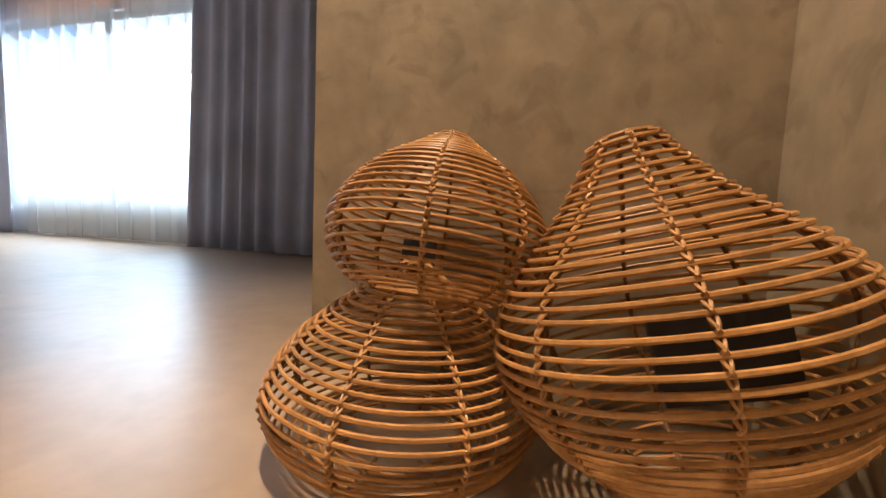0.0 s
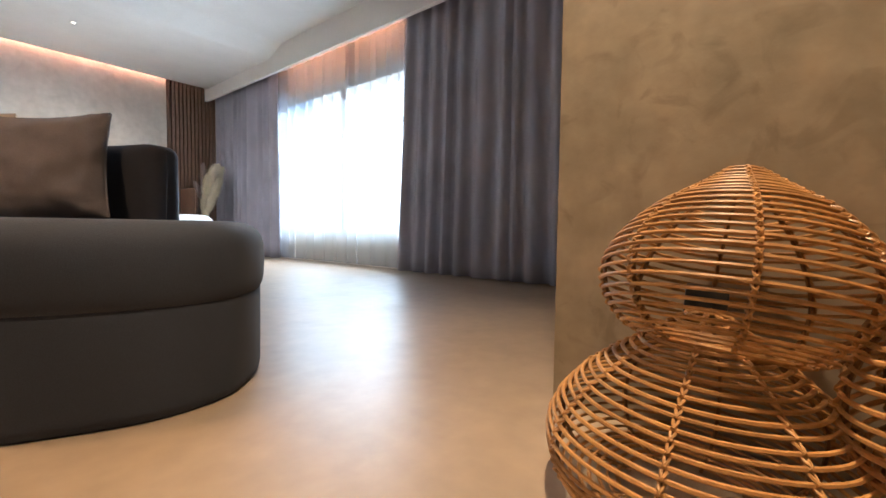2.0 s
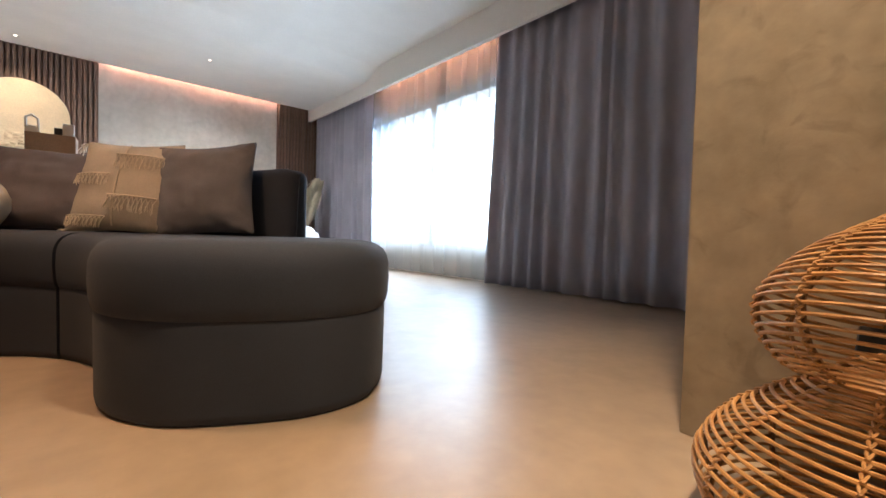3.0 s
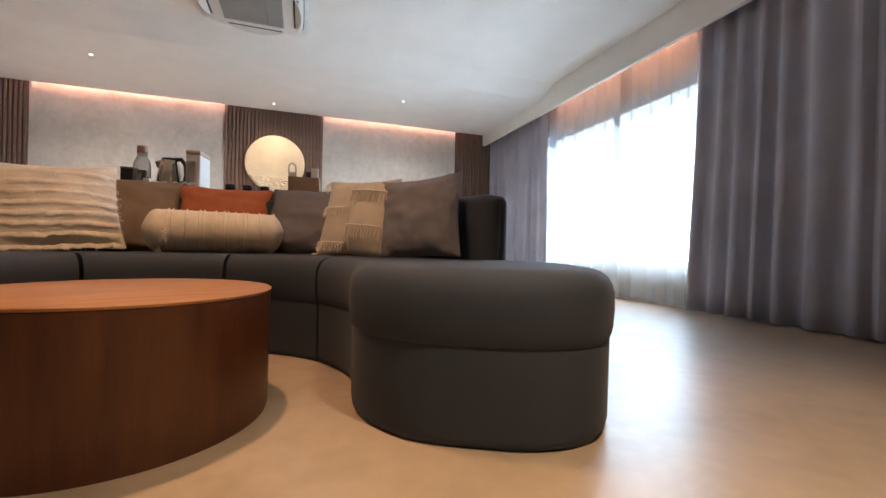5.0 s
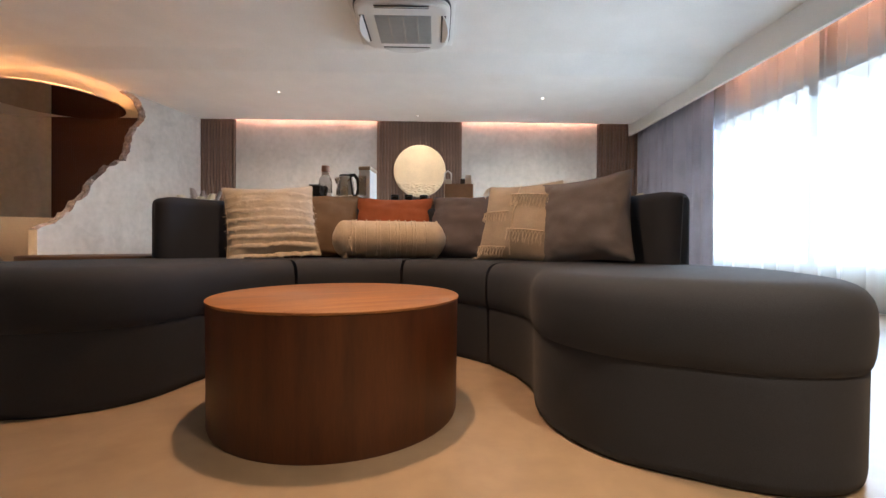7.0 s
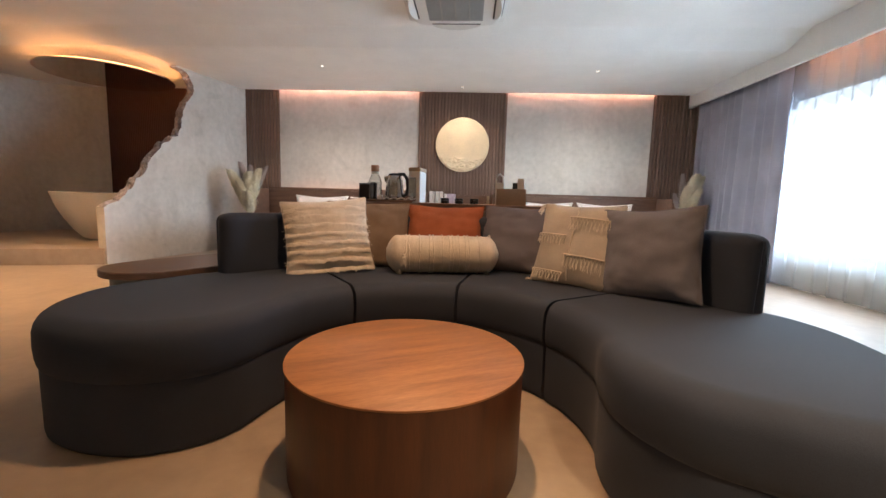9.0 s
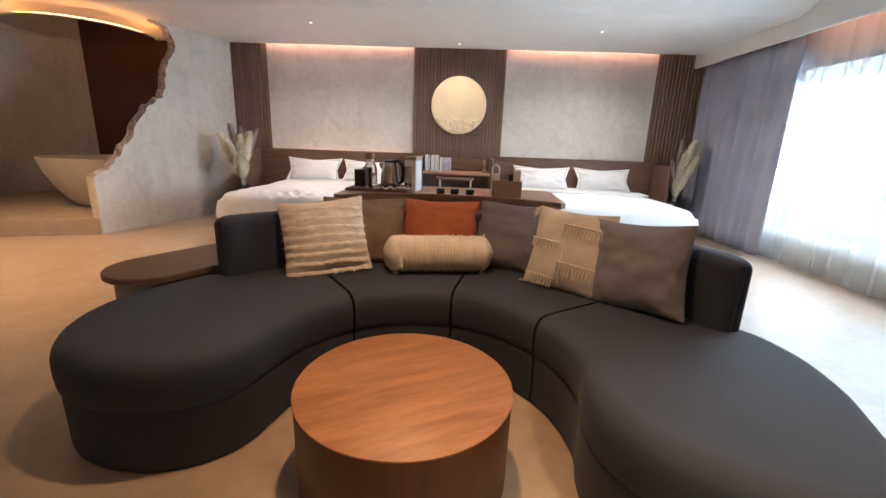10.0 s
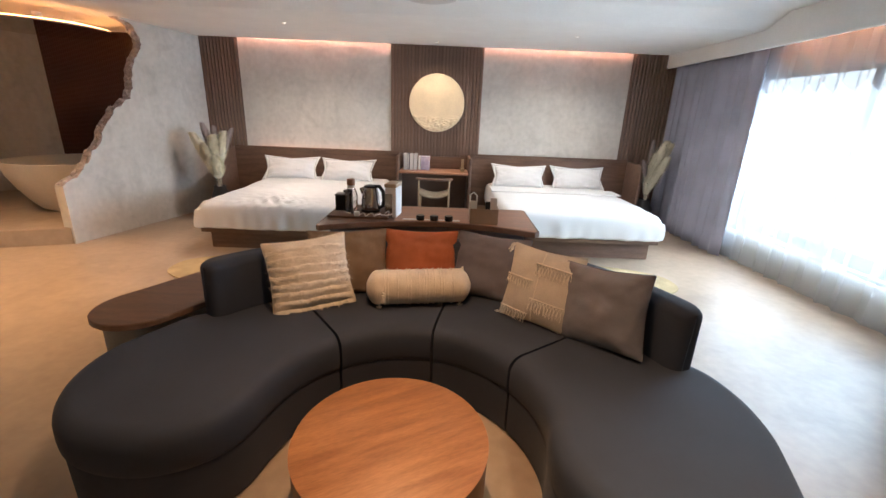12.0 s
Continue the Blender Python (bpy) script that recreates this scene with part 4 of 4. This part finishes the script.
# ---- pampas in vases ----
def pampas(x, y, label, seed, plumes):
    """Vase with plumes: sideways and forward lean, height, length, radius, dark or not."""
    rg = random.Random(seed)
    v = thing("pampas_vase", label, "dried plant", pose(x, y, 0))
    part("vase", lathe([(0.0, 0.0), (0.10, 0.0), (0.135, 0.06), (0.15, 0.20), (0.13, 0.36), (0.085, 0.46), (0.09, 0.50), (0.075, 0.50), (0.07, 0.46), (0.0, 0.44)], 32, False), M_VASE, v)
    for dx, dy, zt, length, fat, dark in plumes:
        fat *= 1.1 if dark else 1.6
        mat = M_PAMPASDARK if dark else M_PAMPAS
        top, p0 = Vector((dx, dy, zt)), Vector((dx * 0.1, dy * 0.1, 0.44))
        bend = Vector((dx, dy, 0)) * -0.22
        way = lambda q: p0.lerp(top, q) + bend * math.sin(q * math.pi)
        stem = part("stem", tube([way(q / 6) for q in range(7)], 0.0035, 5), M_PAMPAS, v)
        span = (top - p0).length
        q0 = 1 - length / span
        bm = bmesh.new()
        rings = []
        for i in range(13):
            q = i / 12
            c = way(q0 + (1 - q0) * q)
            r = fat * 0.8 * math.sin(math.pi * (0.10 + 0.84 * q)) ** 0.5
            rings.append([bm.verts.new(c + Vector((math.cos(b), math.sin(b), 0)) * r * (1 + 0.35 * noise.noise((i * 0.9, b * 1.5, zt * 20 + dx * 9)))) for b in [2 * math.pi * k / 10 for k in range(10)]])
        for ra_, rb_ in zip(rings, rings[1:]):
            for k in range(10):
                bm.faces.new((ra_[k], ra_[(k + 1) % 10], rb_[(k + 1) % 10], rb_[k]))
        for k in range(int(5200 * length * fat / 0.06)):
            q = rg.random()
            c = way(q0 + (1 - q0) * q)
            ax = (way(q0 + (1 - q0) * q + 0.01) - c).normalized()
            r = fat * math.sin(math.pi * (0.10 + 0.84 * q)) ** 0.5 * rg.uniform(0.8, 1.45)
            b = rg.uniform(0, 2 * math.pi)
            d = Vector((math.cos(b), math.sin(b), rg.uniform(-0.2, 0.4)))
            sd = d.cross(ax).normalized() * 0.0055
            m0 = c + d * r * 0.5
            e = c + d * r + ax * 0.03 - Vector((0, 0, 0.006))
            bm.faces.new([bm.verts.new(m0 - ax * 0.01), bm.verts.new(m0 + sd + ax * 0.012), bm.verts.new(e), bm.verts.new(m0 - sd + ax * 0.012)])
        tagged(part("plume", bm, mat, stem), kind="stuff")
    return v


pampas(-3.68, 7.18, "cream and mauve pampas grass in a dark vase beside the bed", 4, (
    (-0.27, -0.06, 1.26, 0.60, 0.062, False), (-0.10, -0.12, 1.12, 0.42, 0.060, False), (0.02, -0.05, 1.24, 0.42, 0.066, False), (0.15, 0.0, 1.29, 0.46, 0.058, False),
    (0.05, -0.16, 0.95, 0.34, 0.062, False), (-0.20, 0.10, 1.40, 0.40, 0.05, True), (0.25, 0.04, 1.34, 0.40, 0.045, True), (-0.05, 0.12, 1.36, 0.40, 0.045, True)))
pampas(3.00, 7.42, "cream pampas grass in a dark vase beside the curtain", 9, (
    (-0.14, -0.04, 1.10, 0.24, 0.040, True), (0.00, 0.05, 1.40, 0.46, 0.045, True), (0.02, -0.06, 1.20, 0.62, 0.056, False), (0.09, -0.10, 1.34, 0.66, 0.060, False),
    (0.16, -0.04, 1.39, 0.66, 0.060, False), (0.24, -0.02, 1.36, 0.60, 0.054, False), (0.14, -0.16, 1.16, 0.52, 0.060, False)))

# ---- rug behind the sofa ----
rug = [Vector((-0.42 + 2.72 * math.copysign(abs(math.cos(a)) ** 0.8, math.cos(a)), 5.02 + 0.62 * math.copysign(abs(math.sin(a)) ** 0.8, math.sin(a)))) for a in [2 * math.pi * k / 80 for k in range(80)]]
tagged(part("rug", prism(rug, [(0.0, 0.004), (0.008, 0.0), (0.013, 0.006)]), M_RUG), "straw-coloured oval rug between sofa and beds", "rug")

# ---- air conditioner and ceiling lamps ----
ac = thing("ceiling_air_conditioner", "white ceiling cassette air conditioner with grey intake grille", "air conditioner", pose(-0.45, 4.98, Z_HIGH))
def squircle(a, k, n=64):
    return [Vector((a * math.copysign(abs(math.cos(t)) ** k, math.cos(t)), a * math.copysign(abs(math.sin(t)) ** k, math.sin(t)))) for t in [2 * math.pi * i / n for i in range(n)]]
part("trim_plate", prism(squircle(0.50, 0.07), [(-0.035, 0.02), (-0.022, 0.0), (-0.002, 0.0)]), M_WHITE, ac)
# black ring stands in for the shade between panel and trim plate
part("shade_ring", prism(squircle(0.462, 0.30), [(-0.05, 0.0), (-0.036, 0.0)]), M_BLACK, ac, "black ring giving the shade round the panel", smooth=False)
part("panel", prism(squircle(0.455, 0.34), [(-0.098, 0.05), (-0.092, 0.022), (-0.076, 0.003), (-0.0505, 0.0)]), M_WHITE, ac)
grille = part("intake_grille", box(-0.27, 0.27, -0.25, 0.29, -0.1040, -0.0985, 0.004), M_GRILLE, ac)
for k in range(22):
    part("grille_slat", box(-0.265, 0.265, -0.24 + k * 0.024, -0.234 + k * 0.024, -0.1080, -0.1045), M_GRILLE, grille, smooth=False)
for k in (-1, 0, 1):
    part("grille_rib", box(k * 0.135 - 0.006, k * 0.135 + 0.006, -0.245, 0.285, -0.1105, -0.1082), M_PLINTH, grille, smooth=False)
crescent = [Vector((-0.25 + 0.5 * k / 20, -0.055 * math.sin(math.pi * k / 20) ** 0.7)) for k in range(21)]
crescent += [Vector((0.25 - 0.5 * k / 10, 0.012)) for k in range(11)]
for a in range(4):
    part("air_vane", moved(moved(prism(crescent, [(-0.004, 0.001), (-0.002, 0.0), (0.004, 0.0)]), pose(0, -0.392, -0.105, 30, 0, 0)), pose(0, 0, 0, 0, 0, 90 * a)), M_WHITE, ac)
    part("outlet", moved(box(-0.25, 0.25, -0.41, -0.365, -0.1015, -0.0985), pose(0, 0, 0, 0, 0, 90 * a)), M_BLACK, ac, "dark air outlet", smooth=False)


def downlight(x, y, z):
    t = thing("downlight", "small round recessed ceiling downlight, from a set partly added", "ceiling light", pose(x, y, z), "ceiling downlights")
    ring = part("trim_ring", lathe([(0.017, -0.001), (0.036, -0.001), (0.036, -0.004), (0.024, -0.006), (0.0172, -0.004)], 32, False), M_WHITE, t)
    part("lens", lathe([(0.0, -0.002), (0.017, -0.002), (0.017, -0.004), (0.0, -0.004)], 24, False), M_BULB, ring)


# the two added fill lamps get a fitting as well
for x, y, z, watts, cone, tint in SPOTS:
    downlight(x, y, z)

# ---- on the console ----
CZ = 0.886
tray = thing("tray", "dark wooden tray on the console", "tray")
part("board", box(-1.14, -0.68, 3.90, 4.28, CZ, CZ + 0.012, 0.003), M_SLATBACK, tray)
part("rim", tube([(-1.14, 3.90, CZ + 0.014), (-0.68, 3.90, CZ + 0.014), (-0.68, 4.28, CZ + 0.014), (-1.14, 4.28, CZ + 0.014)], 0.006, 6, True), M_SLATBACK, tray)
TZ = CZ + 0.012
cup = thing("cup_holder", "black box of cups on the tray", "container")
part("body", box(-1.125, -1.04, 4.10, 4.21, TZ, TZ + 0.12, 0.004), M_BLACK, cup)
part("lid", box(-1.128, -1.037, 4.097, 4.213, TZ + 0.121, TZ + 0.13, 0.003), M_BLACK, cup)
spare = thing("cup_holder", "small black box behind the cups on the tray", "container")
part("body", box(-1.085, -1.015, 4.215, 4.27, TZ, TZ + 0.135, 0.004), M_BLACK, spare)
part("lid", box(-1.088, -1.012, 4.2135, 4.273, TZ + 0.136, TZ + 0.143, 0.003), M_BLACK, spare)
bot = thing("glass_bottle", "clear glass water bottle with a brown cap", "bottle", pose(-0.985, 4.05, TZ))
part("glass", lathe([(0.0, 0.0), (0.046, 0.0), (0.05, 0.006), (0.05, 0.135), (0.044, 0.165), (0.03, 0.19), (0.027, 0.225), (0.024, 0.225), (0.026, 0.19), (0.04, 0.163), (0.046, 0.133), (0.046, 0.012), (0.0, 0.01)], 32, False), M_GLASS, bot)
part("cap", lathe([(0.0, 0.22), (0.030, 0.22), (0.031, 0.225), (0.031, 0.262), (0.028, 0.266), (0.0, 0.266)], 24, False), M_DESK, bot)
part("neck_label", lathe([(0.0285, 0.196), (0.0295, 0.197), (0.0285, 0.216), (0.0278, 0.216)], 24, False), M_PAPER, bot)
ket = thing("electric_kettle", "brushed steel electric kettle with a black handle", "kettle", pose(-0.845, 4.12, TZ) @ Matrix.Scale(0.99, 4))
part("base", lathe([(0.0, 0.0), (0.078, 0.0), (0.08, 0.004), (0.078, 0.02), (0.0, 0.022)], 32, False), M_BLACK, ket)
part("jug", lathe([(0.0, 0.022), (0.074, 0.022), (0.076, 0.03), (0.072, 0.09), (0.062, 0.16), (0.052, 0.195), (0.0, 0.20)], 40, False), M_STEEL, ket)
part("lid", lathe([(0.0, 0.197), (0.052, 0.196), (0.048, 0.21), (0.02, 0.217), (0.0, 0.218)], 32, False), M_BLACK, ket)
part("handle", tube([(0.03, -0.01, 0.205), (0.075, -0.02, 0.208), (0.105, -0.028, 0.17), (0.112, -0.03, 0.10), (0.10, -0.027, 0.05), (0.07, -0.02, 0.035)], 0.015, 10), M_BLACK, ket)
part("spout", moved(box(-0.02, 0.02, -0.018, 0.018, 0.0, 0.05, 0.008), pose(-0.055, 0.01, 0.145, 0, -20, 0)), M_STEEL, ket)
wb = thing("coffee_machine", "slim white and steel capsule machine on the console", "coffee machine", pose(-0.655, 4.04, CZ, 0, 0, -8))
part("body", box(-0.045, 0.045, -0.085, 0.10, 0.0, 0.235, 0.012, 3), M_WHITE, wb)
part("front_plate", box(-0.043, 0.015, -0.089, -0.0852, 0.01, 0.19, 0.001), M_STEEL, wb)
part("top_cap", box(-0.047, 0.047, -0.088, 0.102, 0.235, 0.262, 0.008, 3), M_PALEWOOD, wb, "pale wooden lid")
cab = thing("cable", "white power cable curled on the tray", "cable")
part("cord", tube([(-0.90 + 0.25 * k / 40, 3.93 + 0.025 * math.sin(k * 0.55) + 0.01 * math.sin(k * 1.3), TZ + 0.012 + 0.010 * math.sin(k * 0.35) ** 2) for k in range(41)], 0.005, 6), M_PAPER, cab)
part("plug", box(-0.94, -0.90, 3.915, 3.945, TZ + 0.001, TZ + 0.038, 0.008, 3), M_WHITE, cab)
strip = thing("socket_strip", "pale inset strip on the console top", "socket strip")
part("plate", box(-0.57, -0.13, 3.915, 3.955, CZ, CZ + 0.004, 0.001), M_PAPER, strip)
for x in (-0.433, -0.329, -0.216):
    kn = thing("black_jar", "small round black jar on the console strip", "jar", pose(x, 3.92, CZ + 0.004), "black jars on the console")
    part("body", lathe([(0.0, 0.0), (0.028, 0.0), (0.031, 0.006), (0.031, 0.022), (0.0, 0.023)], 28, False), M_BLACK, kn)
    part("lid", lathe([(0.0, 0.0235), (0.032, 0.0235), (0.032, 0.034), (0.028, 0.038), (0.0, 0.038)], 28, False), M_BLACK, kn)
hold = thing("amenity_box", "brown leather box holding cards and sachets", "box", pose(0.05, 3.92, CZ, 0, 0, -4))
for b in (box(-0.105, 0.105, -0.07, -0.064, 0, 0.12, 0.002), box(-0.105, 0.105, 0.064, 0.07, 0, 0.12, 0.002), box(-0.105, -0.099, -0.064, 0.064, 0, 0.12, 0.002), box(0.099, 0.105, -0.064, 0.064, 0, 0.12, 0.002), box(-0.099, 0.099, -0.064, 0.064, 0, 0.006)):
    part("panel", b, M_BOX, hold)
dc = thing("door_card", "white door hanger standing in the box", "card", pose(-0.02, 3.93, CZ + 0.006, 0, 0, -4))
part("card", merge(box(-0.045, 0.015, -0.003, 0.003, 0, 0.16, 0.001), tube([(-0.04, 0, 0.15), (-0.04, 0, 0.205), (-0.015, 0, 0.222), (0.01, 0, 0.20), (0.01, 0, 0.15)], 0.007, 6)), M_PAPER, dc)
for x, w, h, mt in ((0.075, 0.035, 0.16, M_BLACK), (0.118, 0.05, 0.19, M_PAPER)):
    sc = thing("sachet", "slim sachet packet standing in the box", "packet", pose(x, 3.91, CZ + 0.006, 0, 0, -4))
    part("pack", box(-w / 2, w / 2, -0.012, 0.012, 0, h, 0.003), mt, sc)

# ---- rattan baskets ----
def leaning(x, y, z, axis, turn):
    """Pose of a thing whose upright leans along axis, turned about it."""
    return Matrix.Translation((x, y, z)) @ Vector((0, 0, 1)).rotation_difference(Vector(axis)).to_matrix().to_4x4() @ pose(0, 0, 0, 0, 0, turn)


def basket(label, m, profile, hoops, ribs, seed, r_cane=0.0034, bulb=None):
    """Hoops of cane at even steps along a profile of (radius, height), bound to twisted ribs."""
    rg = random.Random(seed)
    t = thing("rattan_basket", label, "basket", m, "rattan baskets by the wall")
    seglen = [0]
    for (r0, z0), (r1, z1) in zip(profile, profile[1:]):
        seglen.append(seglen[-1] + math.hypot(r1 - r0, z1 - z0))

    def at(s):
        s *= seglen[-1]
        for k in range(len(profile) - 1):
            if s <= seglen[k + 1] + 1e-9:
                u = (s - seglen[k]) / (seglen[k + 1] - seglen[k])
                return tuple(a + (b - a) * u for a, b in zip(profile[k], profile[k + 1]))
        return profile[-1]

    for k in range(hoops):
        r, z = at((k + 0.3) / hoops)
        tilt, ta = rg.uniform(-0.005, 0.005), rg.uniform(0, 6.28)
        n = 64
        pts = []
        for i in range(n):
            a = 2 * math.pi * i / n
            w = 1 + 0.005 * noise.noise((math.cos(a) * 1.5, math.sin(a) * 1.5, k * 3.1 + seed))
            rip = 0.0007 * math.sin(a * ribs)
            pts.append(((r * w + rip) * math.cos(a), (r * w + rip) * math.sin(a), z + tilt * math.cos(a - ta) * r * 2))
        part("cane_hoop", tube(pts, r_cane * rg.uniform(0.9, 1.12), 6, True), M_RATTAN, t)
    for j in range(ribs):
        a0 = 2 * math.pi * (j + 0.06 * rg.random()) / ribs
        pts = []
        for i in range(46):
            r, z = at(i / 45)
            pts.append(((r - 0.006) * math.cos(a0), (r - 0.006) * math.sin(a0), z))
        rib = part("rib", tube(pts, r_cane, 6), M_RATTANDARK, t)
        # two cane strands twisted over the hoops
        for phase in (0, math.pi):
            tw = []
            for i in range(hoops * 6):
                s = i / (hoops * 6 - 1)
                r, z = at(s)
                q = s * hoops * math.pi + phase
                da = 0.0034 * math.sin(q) / max(r, 0.03)
                rr = r + 0.002 + 0.0036 * math.cos(2 * q)
                tw.append((rr * math.cos(a0 + da), rr * math.sin(a0 + da), z))
            part("binding", tube(tw, 0.0023, 5), M_RATTAN, rib, "twisted cane binding")
    if bulb:
        part("lamp_box", moved(box(-bulb[0], bulb[0], -bulb[1], bulb[1], 0, bulb[2], 0.004), pose(*bulb[3])), M_BLACK, t, "black lamp box inside")
    return t


onion = [(r_, z_ * 1.07) for r_, z_ in [(0.012, 0.300), (0.035, 0.290), (0.075, 0.258), (0.132, 0.220), (0.184, 0.178), (0.220, 0.135), (0.236, 0.100), (0.238, 0.078), (0.231, 0.05), (0.216, 0.026), (0.195, 0.010), (0.10, 0.006)]]
basket("wide onion-shaped honey rattan basket on the floor", leaning(1.105, 0.680, 0.010, (0.0, -0.05, 1), 175), onion, 32, 8, 3)
upper = [(0.012, 0.298), (0.030, 0.292), (0.056, 0.270), (0.094, 0.240), (0.130, 0.213), (0.160, 0.181), (0.182, 0.150), (0.198, 0.117), (0.204, 0.086), (0.198, 0.054), (0.181, 0.020), (0.150, -0.010), (0.105, -0.028), (0.05, -0.032)]
basket("smaller rattan basket tilted on top of another", leaning(1.14, 0.646, 0.285, (0.273, -0.045, 0.961), 189), [(r_, z_ * 0.98) for r_, z_ in upper], 31, 8, 7, bulb=(0.012, 0.032, 0.05, (-0.01, -0.03, 0.03)))
big = [(0.034, 0.470), (0.050, 0.462), (0.066, 0.434), (0.110, 0.376), (0.160, 0.326), (0.206, 0.280), (0.236, 0.233), (0.249, 0.187), (0.246, 0.140), (0.227, 0.092), (0.194, 0.044), (0.152, 0.000), (0.108, -0.042), (0.066, -0.076)]
basket("large tall onion-shaped honey rattan basket leaning by the wall", leaning(1.082, 0.221, 0.088, (0.05, 0.255, 0.966), 180), big, 37, 8, 11, 0.0038, bulb=(0.02, 0.085, 0.125, (0.02, 0.06, 0.075)))
